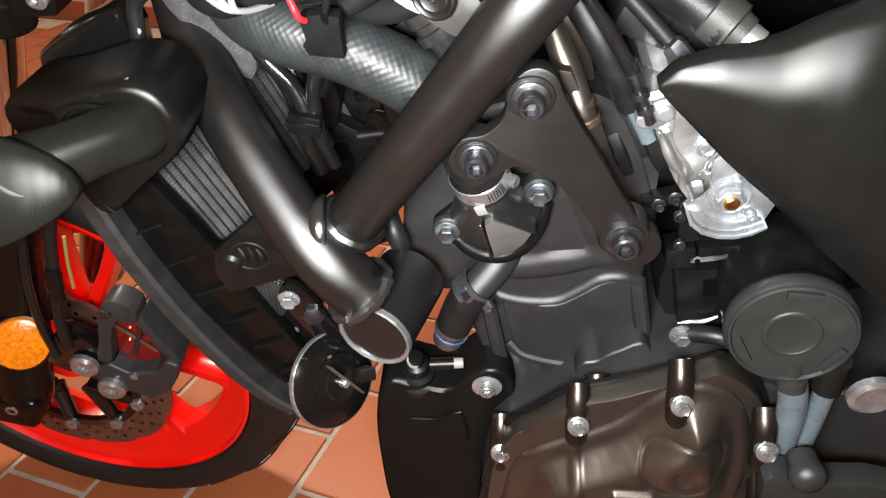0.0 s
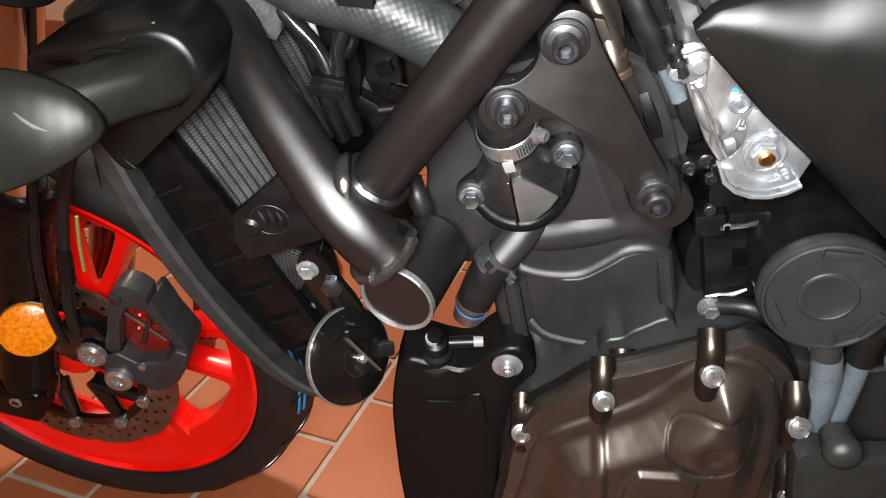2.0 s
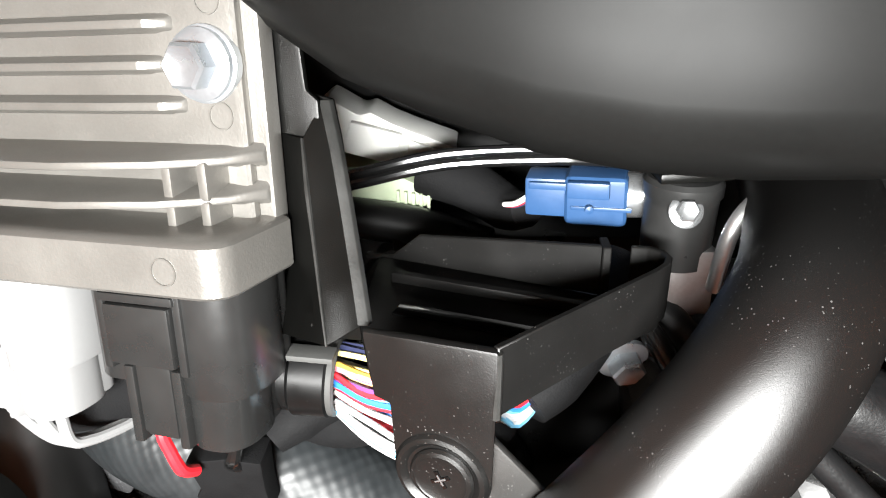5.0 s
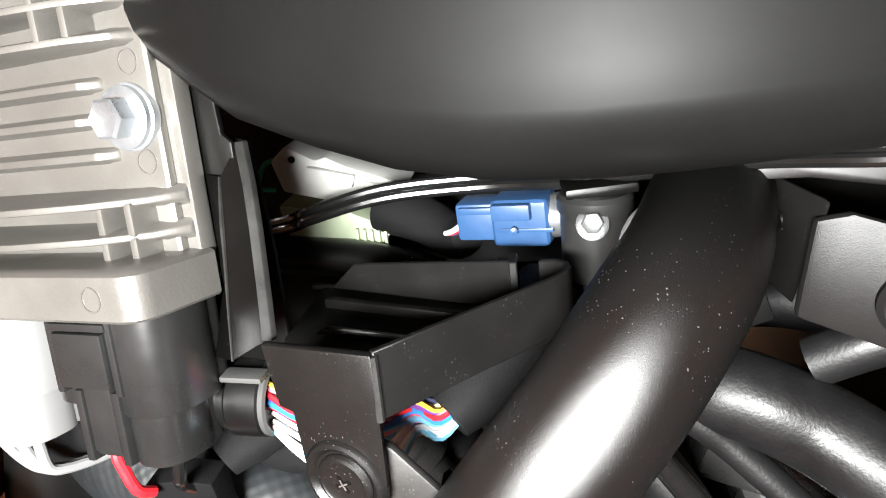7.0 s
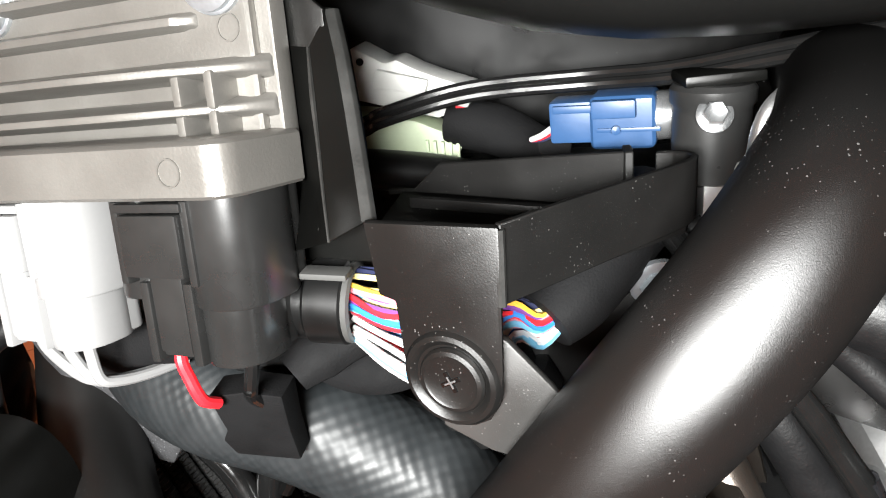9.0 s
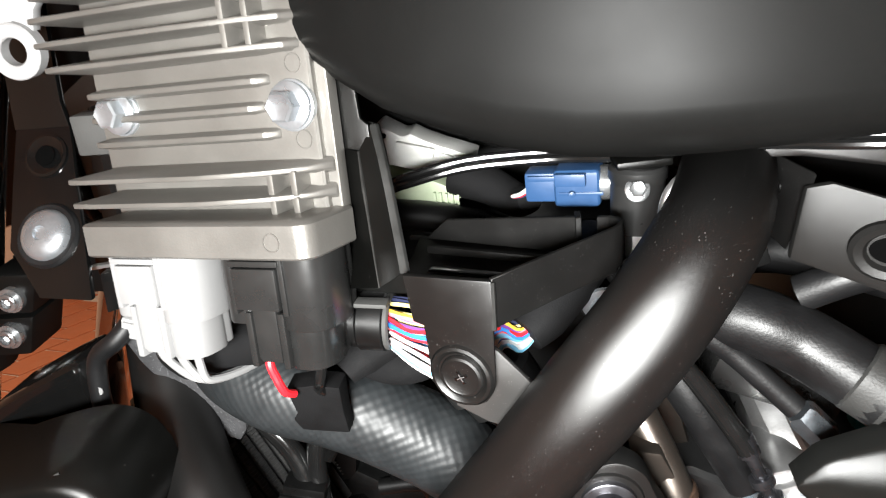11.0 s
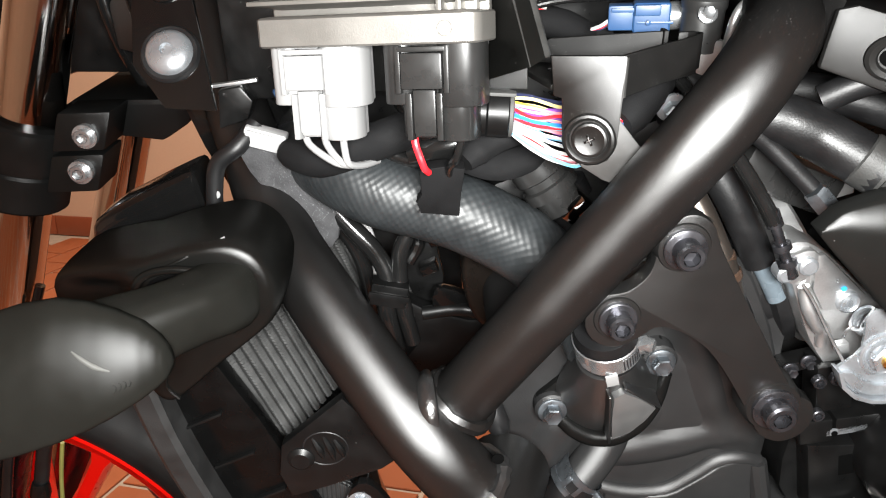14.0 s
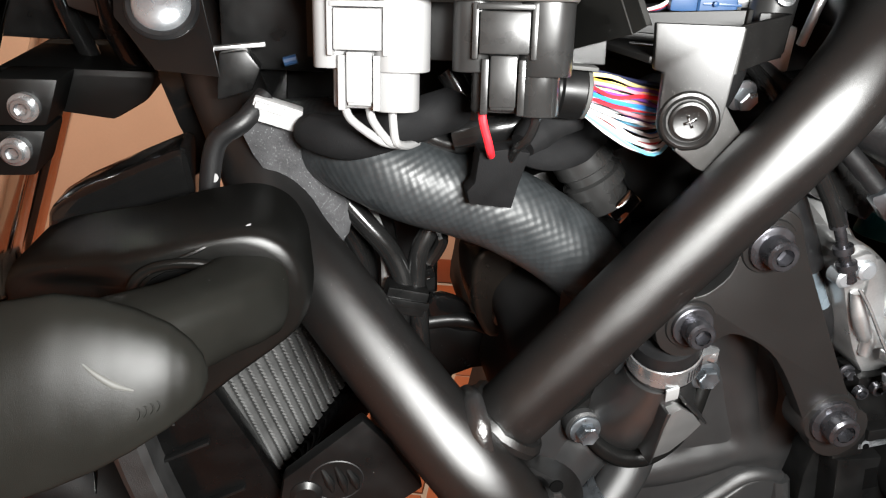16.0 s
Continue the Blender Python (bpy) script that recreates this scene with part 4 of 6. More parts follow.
def connector(name, u0, u1, material, label):
    """A sealed plug: upper hood, narrower lower half, a latch in a frame with two rails, round shells at its sides."""
    c, wd = (u0 + u1) / 2, u1 - u0
    top = part(name, hood(c, .0205, wd / 2 - .0015, .0110, .001, -.0252, .28), material, bike, label)
    part("side_shell", hood(u1 - .0105, .0165, .0105, .0130, .001, -.0264, .78), material, top)
    part("side_shell", hood(u0 + .0080, .0180, .0082, .0118, .001, -.0255, .78), material, top)
    part("lower_half", hood(c + wd * .03, .0200, wd * .36, .0090, -.024, -.0405, .30), material, top)
    part("lower_shell", hood(u1 - .0125, .0165, .0085, .0105, -.024, -.0414, .8), material, top)
    part("lower_shell", hood(u0 + .0135, .0175, .0060, .0090, -.024, -.0400, .8), material, top)
    part("latch_frame", block(rp(c - wd * .06, -.0020, .0052), (wd * .46, .006, .0022), RA, .0006), material, top)
    part("latch", block(rp(c - wd * .06, -.0110, .0043), (wd * .40, .0050, .0150), RA, .0008), material, top)
    for s in (-1, 1):
        part("latch_rail", block(rp(c - wd * .06 + s * wd * .235, -.0105, .0062), (wd * .05, .0065, .0200), RA, .0006), material, top)
        part("lower_rail", block(rp(c - wd * .06 + s * wd * .150, -.0305, .0075), (wd * .06, .006, .0205), RA, .0006), material, top)
    part("tongue", block(rp(c - wd * .06, -.0285, .0070), (wd * .22, .0042, .0190), RA, .0008), material, top)
    part("tongue_foot", block(rp(c - wd * .06, -.0375, .0080), (wd * .20, .0050, .0030), RA, .0006), material, top)
    return top


white = connector("white_connector", -.0005, .0445, WHITE, "white nylon three-wire connector")
for k in (-.0095, .0005, .0100):
    part("wire", tube([rp(.0205 + k, -.0395, .0150), rp(.0222 + k * .85, -.0455, .0150), rp(.0280 + k * .35, -.0530, .0160), rp(.0315 + k * .12, -.0555, .0210), rp(.0335 + k * .1, -.0570, .0310), rp(.036, -.0575, .044)], .0017, 10), WHITE, white)
black = connector("black_connector", .0535, .0990, CONNB, "black connector with a red and a black wire")
part("red_wire", tube([rp(.0655, -.0390, .0140), rp(.0662, -.0440, .0130), rp(.0674, -.0485, .0135), rp(.0686, -.0525, .0140), rp(.0692, -.0555, .0155), rp(.0695, -.0580, .0200)], .0017, 10), REDWIRE, black, "red wire")
part("black_wire", tube([rp(.0865, -.0390, .0160), rp(.0862, -.0445, .0160), rp(.0835, -.0510, .0175), rp(.0790, -.0560, .0225), rp(.0770, -.0610, .0290)], .0019, 10), CABLE, black)

# sheet bracket behind the rectifier
back = part("rectifier_bracket", rplate([(-.010, .0955), (.088, .0955), (.0960, .0600), (.0985, .0420), (.1095, .0395), (.1110, .0300), (.1128, .0088), (.1130, -.0225), (-.010, -.0225)], .0370, .0385, .0006), HOUSEM, bike, "black sheet bracket behind the rectifier")
part("upper_ear", rplate([(.0925, .0590), (.0945, .0610), (.1020, .0600), (.1040, .0575), (.1050, .0420), (.1080, .0395), (.1080, .0260), (.0925, .0260)], .0325, .0345, .0006), HOUSEM, back)


def fold(left, right, thick=.0013):
    """A sheet between two lines of (u, v, n)."""
    rows = []
    for a, b in zip(left, right):
        a, b = rp(*a), rp(*b)
        rows.append([a, b, b + RN * thick, a + RN * thick])
    bm = loft(rows)
    bmesh.ops.recalc_face_normals(bm, faces=bm.faces)
    return bevel(bm, .0002, 1)


FL = ((.1077, .0395, .0341), (.1117, .0285, .0300), (.1157, .0173, .0250), (.1201, .0050, .0190), (.1245, -.0072, .0128))
CR = ((.1045, .0310, .0300), (.1082, .0200, .0240), (.1118, .0098, .0186), (.1154, -.0002, .0130), (.1190, -.0105, .0076))
part("side_face", fold(CR, [(u + .0006, v, n + .0004) for u, v, n in FL]), HOUSEM, back)
part("lower_face", fold([(.0975, v + .001, .0325) for u, v, n in CR[:4]] + [(.0905, -.0190, .0300)], CR), HOUSEM, back)
# Lighter strip paints the lit front edge of the flange.
part("flange", fold([(u - .0002, v, n - .0002) for u, v, n in FL], [(u + .0022, v, n + .0006) for u, v, n in FL], .0022), EDGE, back, "worn edge of the bracket, lightened as if lit")
part("crease", tube([rp(u, v, n - .0001) for u, v, n in CR], [.0004, .0007, .0005, .0004, .0003], 6), EDGE, back)

# tray
def wall_strip(line, thick=.0017):
    """An upright sheet along a line of (x, w, top, bottom)."""
    rows = []
    for i, (x, w, a, b) in enumerate(line):
        p, q = line[max(i - 1, 0)], line[min(i + 1, len(line) - 1)]
        t = V(q[0] - p[0], q[1] - p[1], 0).normalized()
        n = V(-t.y, t.x, 0) * thick
        rows.append([V(x, w, a), V(x, w, a) + n, V(x, w, b) + n, V(x, w, b)])
    bm = loft(rows)
    bmesh.ops.recalc_face_normals(bm, faces=bm.faces)
    return bevel(bm, .0003, 1)


tray_plan = [(-.0150, .4650), (.0130, .4550), (.0535, .4890), (.0555, .4960), (.0520, .5030), (.0440, .5045), (.0380, .5030), (-.0080, .5215), (-.0200, .5240), (-.0215, .4900)]
bm = bmesh.new()
loft([[V(x, w, h) for x, w in tray_plan] for h in (.6560, .6585)], True, bm)
bmesh.ops.recalc_face_normals(bm, faces=bm.faces)
tray = part("tray", bevel(bm, .0005), TRAYM, bike, "open black plastic tray screwed to the frame")
part("side_wall", wall_strip([(.0131, .4537, .6724, .6552), (.0270, .4655, .6728, .6560), (.0420, .4782, .6731, .6570), (.0520, .4868, .6733, .6576), (.0552, .4905, .6733, .6580), (.0566, .4945, .6732, .6585), (.0560, .4990, .6728, .6590), (.0530, .5025, .6724, .6590), (.0485, .5040, .6720, .6590)]), TRAYM, tray)
part("end_post", wall_strip([(.0425, .4985, .6735, .6590), (.0425, .5055, .6735, .6590)], .0022), TRAYM, tray)
part("back_wall", wall_strip([(.0425, .5015, .6732, .6590), (.0200, .5105, .6705, .6585), (-.0075, .5210, .6672, .6585), (-.0160, .5245, .6590, .6580), (-.0240, .5270, .6588, .6570)]), TRAYM, tray)
part("floor_step", block((.0120, .5000, .6600), (.0560, .0025, .0030), ((1, -.34, 0), (.34, 1, 0), (0, 0, 1)), .0005), TRAYM, tray)
# Dark strip laid on the floor in place of the slot's shade.
part("slot", block((.0060, .4870, .6586), (.0380, .0060, .0008), ((1, -.34, 0), (.34, 1, 0), (0, 0, 1)), .0003), GLOSS, tray, "dark strip for the shaded slot in the tray floor")
LEGW = lambda x, h: .4622 - (x + .0155) * .35
part("leg", plate([(-.0158, .6708), (.0130, .6722), (.0127, .654), (.0122, .640), (.0115, .6335), (.0090, .6285), (.0055, .6262), (.0010, .6252), (-.0035, .6262), (-.0070, .6290), (-.0093, .6335), (-.0098, .640), (-.0104, .6535), (-.0140, .6545)], LEGW, lambda x, h: LEGW(x, h) + .0026, .0007), SHEET, tray, "black strap of the tray")
part("corner_rib", tube([(.0131, .4535, .6715), (.0128, .4532, .6555)], .0010, 8, 1), EDGE, tray)
part("dish", lathe((.0012, .4575, .6370), (-.33, -.94, 0), ((0, .0116), (.0008, .0115), (.0021, .0106), (.0024, .0096), (.0017, .0086), (.0012, .0082), (.0012, 0)), 40), SHEET, tray)
LN0 = V(-.33, -.94, 0).normalized()
SCR = V(.0012, .4563, .6370)
scr = part("screw", lathe(SCR, LN0, ((0, .0077), (.0006, .0077), (.0013, .0072), (.0016, .0063), (.0013, .0058), (.0013, 0)), 36), SHEET, tray, "flat black cross-head screw")
for turn in (.5, .5 + math.pi / 2):
    u = V(.94, -.33, 0) * math.cos(turn) + V(0, 0, 1) * math.sin(turn)
    # Dark bar painted as the shaded recess, bright sliver as the glint in it.
    part("recess", block(SCR + LN0 * .0011, (.0050, .0011, .0010), (u, u.cross(LN0), LN0), .0002), GLOSS, scr)
    part("glint", block(SCR + LN0 * .0013, (.0030, .0004, .0009), (u, u.cross(LN0), LN0), .0001), STEEL, scr)
STAYM = satin("dusty_grey_plate", (0.034, 0.033, 0.032), 0.10, 0.44, 0.2, 60, 0.15, 2600, dust=0.10, grit=(1250, 0.20, 2.0))
stay = part("stay", plate([(.004, .650), (.0130, .6455), (.0228, .6335), (.0290, .6260), (.0170, .6150), (.0082, .6183), (-.002, .6250)], .4570, .4600, .0008), STAYM, bike, "dusty grey stay on the frame tube")

# coloured loom beside the tray
plug = part("loom_plug", lathe((-.056, .4935, .6400), (1, -.06, -.05), ((0, .0100), (.016, .0102), (.017, .0112), (.026, .0112), (.027, .0104), (.027, .0080)), 28), PLASTIC, bike, "black plug on the coloured wire loom")
part("seal", lathe((-.0300, .4919, .6387), (1, -.06, -.05), ((0, .0106), (.0020, .0108), (.0026, .0098), (.0010, .0080)), 28, ends=False), GREYR, plug, "pale rim of the plug")
part("lock_tab", block((-.0330, .4850, .6500), (.012, .006, .0016), ((1, -.06, -.05), (.06, 1, 0), (.05, 0, 1)), .0004), GREYR, plug)
rnd = random.Random(5)
for k in range(34):
    f = (k + rnd.uniform(-.4, .4)) / 33
    a = rnd.uniform(-.006, .006)
    twist = rnd.uniform(-.0040, .0040)
    h = .6470 - .0165 * f
    j = [rnd.uniform(-.0012, .0012) + twist * (i / 3 - .4) for i in range(4)]
    sag = .0060 * max(0, f - .55) / .45
    part("wire", tube([(-.0290, .4915 + a * .8, h), (-.0190, .4880 + a, h - .0008 - .0015 * f + j[0] - sag * .6), (-.0080, .4865 + a, h - .0030 - .004 * f * f - sag + j[1]), (.0040, .4865 + a, h - .0055 - .003 * f * f - sag * .9 + j[2]), (.0130, .4870 + a * .7, .6355 - .0080 * (f - .5) + j[3]), (.0195, .4880 + a * .6, .6330 - .0090 * (f - .5)), (.0270, .4950 + a * .5, .6375 - .006 * (f - .5)), (.036, .510 + a * .5, .645)], .00085, 6, 4), WIRECOL[(6, 6, 3, 0, 7, 8, 2, 3, 4, 5, 0, 8, 3, 2, 1, 0, 5, 4, 0, 5, 2, 0, 8, 0, 5, 2, 0, 1, 0, 4, 0, 5, 0, 2)[k]], plug)
part("loom_sleeve", tube([(.0205, .4895, .6335), (.0270, .4950, .6378), (.036, .505, .6445), (.050, .525, .653)], [.0085, .0105, .0108, .0108], 18), TAPE, bike, "taped sleeve on the coloured loom")

# sensor and connectors under the tank
sens = part("tip_sensor", lathe((.0640, .5205, .6590), (.02, .02, 1), ((0, .0080), (.0010, .0096), (.0180, .0100), (.0200, .0100), (.0212, .0108), (.0245, .0108), (.0258, .0098), (.0262, 0)), 40), CONNB, bike, "glossy black cylindrical sensor with a bolt")
part("foot", block((.0655, .5215, .6865), (.0200, .0150, .0030), ((1, .1, .03), (-.1, 1, 0), (-.03, 0, 1)), .0010), HOUSEM, sens)
part("bolt", flange_bolt((.0630, .5106, .6785), (-.05, -.90, .40), .0031, .0034), STEEL, sens, "bright flange bolt in the sensor")
part("collar", lathe((.0515, .5340, .6742), (1, -.24, .10), ((0, .0068), (.0070, .0068)), 20), STEEL, sens)
BA = (V(1, -.22, .03).normalized(), V(.22, 1, 0).normalized(), V(-.03, 0, 1).normalized())
bl = part("blue_connector", block((.0438, .5350, .6738), (.0180, .0140, .0150), BA, .0022, 3), BLUE, bike, "blue two-way connector")
part("rear_block", block((.0300, .5385, .6735), (.0130, .0115, .0120), BA, .0014), BLUE, bl)
part("latch", block((.0400, .5275, .6780), (.0120, .0030, .0050), BA, .0007), BLUE, bl)
part("latch_rib", block((.0290, .5325, .6775), (.0110, .0020, .0022), BA, .0005), BLUE, bl)
part("rib", block((.0440, .5279, .6720), (.0172, .0012, .0012), BA, .0003), BLUE, bl)
part("dot", lathe((.0405, .5272, .6722), OUT, ((0, .0013), (.0010, .0012), (.0013, 0)), 14), BLUE, bl)
for k, col in enumerate((0, 4, 6)):
    part("wire", tube([(.0240, .5395 + .0015 * k, .6715 - .0015 * k), (.0205, .5400 + .0015 * k, .6690 - .0010 * k), (.0170, .5450, .6665)], .0009, 8), WIRECOL[col], bl)
wc = part("pale_connector", plate([(-.0470, .6900), (-.0405, .6955), (-.0305, .6895), (-.0265, .6905), (-.0200, .6868), (-.0130, .6838), (.0020, .6782), (-.0010, .6752), (-.0140, .6702), (-.0440, .6785)], .566, .586, .0015), PALE, bike, "pale plastic wiring connectors under the tank")
part("step", plate([(-.0330, .6880), (-.0160, .6835), (-.0175, .6790), (-.0350, .6820)], .5630, .5665, .0009), PALE, wc)
part("latch", plate([(-.0140, .6815), (-.0020, .6770), (-.0040, .6735), (-.0150, .6765)], .5640, .5665, .0008), PALE, wc)
part("hole", lathe((-.0385, .5658, .6905), OUT, ((0, .0013), (.0004, .0013), (.0005, 0)), 10), GLOSS, wc)
part("red_mark", block((-.0060, .5655, .6745), (.0040, .0010, .0020), width=.0002), REDWIRE, wc)
part("green_part", plate([(-.0470, .6735), (-.0220, .6700), (-.0050, .6620), (-.0100, .6560), (-.0320, .6590), (-.0450, .6615)], .566, .584, .0012), GREEN, wc, "pale green connector half")
for k in range(5):
    part("tooth", block((-.0185 + .0026 * k, .5650, .6605 - .0004 * k), (.0012, .0020, .0060), width=.0003), GREEN, wc)
part("green_loop", tube([(-.0480, .572, .6895), (-.0525, .573, .6870), (-.0560, .574, .6790), (-.0500, .574, .6775)], .0009, 6), mat("green_tag", (.0, .28, .16), .4), wc, "green plastic tag")
part("loom_tube", tube([(-.010, .572, .6680), (.006, .566, .6650), (.018, .556, .6610), (.0240, .5450, .6645)], [.0085, .0085, .0075, .0055], 16), TAPE, bike, "taped black loom to the blue plug")
part("black_pipe", tube([(-.060, .566, .6560), (-.035, .563, .6545), (-.012, .560, .6520), (.012, .552, .6480)], .0070, 16), PLASTIC, bike, "black pipe beside the tray")
CABLE_LINE = ((-.060, .560, .664), (-.0358, .548, .6710), (-.0268, .540, .6755), (-.0006, .5394, .6815), (.0330, .5400, .6828), (.0560, .5300, .6850), (.0780, .5150, .6905), (.1000, .4980, .6962), (.1227, .4794, .6999), (.150, .470, .7015), (.19, .468, .702))
for up, back_ in ((0, 0), (.0028, .0016)):
    part("twin_cable", tube([(x, w + back_, h + up) for x, w, h in CABLE_LINE], .0017, 10), CABLE, bike, "thin black cable under the tank")
part("breather_pipe", tube([(.0860, .5100, .6890), (.0798, .5044, .6862), (.0735, .4990, .6828), (.0708, .4980, .6775), (.0702, .4995, .6700), (.0705, .503, .660)], .0021, 12), ALU, bike, "thin bare metal pipe")
part("alloy_lug", block((.0670, .5190, .6560), (.0130, .0140, .0200), ((1, .1, .0), (-.1, 1, 0), (0, 0, 1)), .0015), ALU, bike, "bright metal lug below the sensor")
part("lug_bolt", flange_bolt((.0490, .5050, .6370), (.2, -.9, -.3), .0050, .0070), ZINC, bike, "bright bolt below the tray")

# fuel tank
sect = [(.64, .775), (.55, .735), (.505, .709), (.494, .7022), (.484, .7000), (.470, .7005), (.4580, .7040), (.4510, .7095), (.4486, .7150), (.4485, .7200), (.4496, .7300), (.4515, .7450), (.4535, .7600), (.4560, .7800), (.4600, .8050), (.4720, .8400), (.50, .90), (.58, .96), (.70, .98)]
rings = []
for x, lift, inn in ((-.16, .075, .155), (-.12, .055, .118), (-.08, .042, .085), (-.05, .030, .050), (-.02, .016, .0265), (.00, .0095, .0185), (.02, .004, .0123), (.04, .0015, .0072), (.06, .0012, .0035), (.08, .0022, .0011), (.10, .0036, .0000), (.13, .0054, .0003), (.16, .0068, .0012), (.26, .011, .006), (.40, .01, .03)):
    rings.append([V(x, w + inn * (1 - (w > .55)), h + lift * max(0, 1 - (h - .70) / .2)) for w, h in sect])
tank = part("fuel_tank", loft(rings, True), TANKM, bike, "black lacquered fuel tank underside", 60)

# lug with grommet at the tank's rear mount
LUG = [(.1145, .682), (.122, .684), (.160, .673), (.20, .662), (.20, .628), (.160, .640), (.1115, .656)]
lug = part("tank_mount", plate(LUG, lambda x, h: .494 - (x - .112) * .35, lambda x, h: .498 - (x - .112) * .35, .0015), LUGM, bike, "satin grey tank mounting bracket with oval grommet")
part("side_flange", plate([(.104, .690), (.118, .686), (.1135, .655), (.104, .662)], lambda x, h: .525 - (x - .104) * 2.2, lambda x, h: .529 - (x - .104) * 2.2, .0008), FRAME, lug)
part("upper_rail", plate([(.098, .691), (.115, .6905), (.160, .682), (.26, .662), (.26, .672), (.16, .693), (.115, .699), (.10, .697)], .500, .56, .0012), FRAME, lug)
LN = V(-.33, -.94, .0).normalized()
part("grommet", lathe((.1395, .4845, .6625), LN, ((0, .0130), (.0025, .0128), (.0040, .0112), (.0030, .0085), (.0005, .0072), (.0005, 0)), 36, squash=(1, .80)), LUGM, lug, "pressed oval ring")
part("core", lathe((.1400, .4838, .6625), LN, ((0, .0074), (.0006, .0074), (.0006, 0)), 24, squash=(1, .62)), HOLE, lug, "black disc for the shaded hole of the grommet")
part("flange_hole", lathe((.110, .5105, .677), V(-.9, -.4, 0), ((0, .0030), (.0006, .0030), (.0008, 0)), 14), GLOSS, lug)

# right-hand hoses
for pts, r, m, n, l in (
    ([(.060, .515, .648), (.074, .500, .6365), (.084, .496, .6288), (.0945, .494, .6205), (.1045, .491, .6115), (.1160, .4870, .6005)], .0045, RUBBER, "vent_hose", "thin black rubber hose"),
    ([(.070, .56, .618), (.080, .525, .628), (.090, .504, .6325), (.104, .497, .6305), (.118, .4925, .6245), (.131, .484, .618), (.142, .476, .612)], .0125, RUBBER, "fuel_hose", "thick black rubber hose"),
    ([(.10, .58, .62), (.13, .56, .63), (.17, .54, .625), (.24, .53, .60)], .010, RUBBER, "fuel_hose", "thick black rubber hose"),
    ([(.070, .515, .612), (.084, .508, .592), (.096, .505, .571), (.1060, .505, .5525)], .0085, RUBBER, "cable_sleeve", "black rubber sleeve"),
    ([(.1060, .505, .5525), (.1110, .504, .5440), (.1180, .502, .5310)], .0050, GREYHOSE, "sleeve_end", "grey hose end in the sleeve"),
):
    part(n, tube(pts, r, 16), m, bike, l)
RINGM = mat("dull_dark_ferrule", (0.026, 0.026, 0.025), 0.5, 0, 0.3, 60, 0.5, 1200)
part("union", lathe((.1170, .4868, .5995), (.68, -.1, -.72), ((0, .0050), (.002, .0062), (.014, .0062), (.016, .0046)), 6), BLUEBOLT, bike, "grey hose union")
part("hose_ring", lathe((.1330, .4825, .6175), (.75, -.45, -.42), ((0, .0124), (.001, .0132), (.013, .0130), (.014, .0105), (.020, .0095)), 28), RINGM, bike, "dull grey hose ferrule")
part("hose_fitting", lathe((.1475, .4735, .6090), (.75, -.45, -.42), ((0, .0085), (.008, .0085), (.009, .006), (.014, .006)), 20), ALU, bike, "bright end fitting of the hose")
br = part("brass_toned_pipe", tube([(.058, .500, .602), (.067, .489, .584), (.0755, .479, .5635), (.083, .480, .546), (.089, .487, .530)], [.0066, .0072, .0074, .0068, .0066], 18), BRONZE, bike, "bronze-painted pipe beside the mounting plate")
for p in ((.0730, .4815, .5690), (.0765, .4790, .5610)):
    part("collar", lathe(p, (.36, -.05, -.93), ((0, .0078), (.001, .0086), (.004, .0086), (.005, .0078)), 20, ends=False), COPPERB, br)
part("head_step", plate([(0.0565, 0.5903), (0.0679, 0.5884), (0.0792, 0.5647), (0.0702, 0.5613), (0.0625, 0.5752)], .477, .492, .0012), BRONZE, br)
part("small_plug", block((.1590, .5430, .5830), (.013, .010, .018), ((1, 0, .35), (0, 1, 0), (-.35, 0, 1)), .0012), GREYW, bike, "pale wiring plug above the hoses")
part("small_plug", block((.107, .520, .648), (.009, .010, .009), ((1, 0, .35), (0, 1, 0), (-.35, 0, 1)), .0012), PLASTIC, bike, "bright hose clip above the hoses")
part("back_hose", tube([(.118, .500, .640), (.132, .496, .648), (.150, .494, .654), (.18, .50, .66)], .0068, 16), RUBBER, bike, "black rubber hose under the bracket")
part("teal_clip", block((.1680, .5380, .5600), (.0190, .010, .0140), ((1, 0, -.3), (0, 1, 0), (.3, 0, 1)), .002), TEAL, bike, "teal plastic hose clip")
part("fuel_rail", block((.120, .54, .592), (.055, .05, .022), ((1, 0, -.4), (0, 1, 0), (.4, 0, 1)), .003), CONNB, bike, "black fuel rail")

# valve cover parts between plate and throttle body
vc = part("valve_cover", plate(rounded([(.060, .60), (.075, .60), (.088, .555), (.100, .52), (.112, .49), (.095, .485), (.080, .52), (.066, .56)], 2), .520, .60, .004), BRONZE, bike, "bronze-painted cylinder head side")
part("union", lathe((.085, .525, .535), (.45, 0, -.9), ((0, .0075), (.010, .0075), (.011, .0095), (.014, .0095), (.015, .008), (.019, .008), (.020, .0095), (.024, .0095)), 6), COPPERB, vc, "brown metal pipe union")
part("head_cover", plate(rounded([(-.06, .54), (-.03, .58), (.03, .60), (.07, .62), (.09, .58), (.08, .54)], 2), .555, .75, .006), PLASTIC, bike, "black valve cover")

# fork
def fk(h, w=0.0):
    """A point on the left fork leg's axis at the height h."""
    return V(-.361 - (.511 - h) * .34, .606 + .055 * h + w, h)


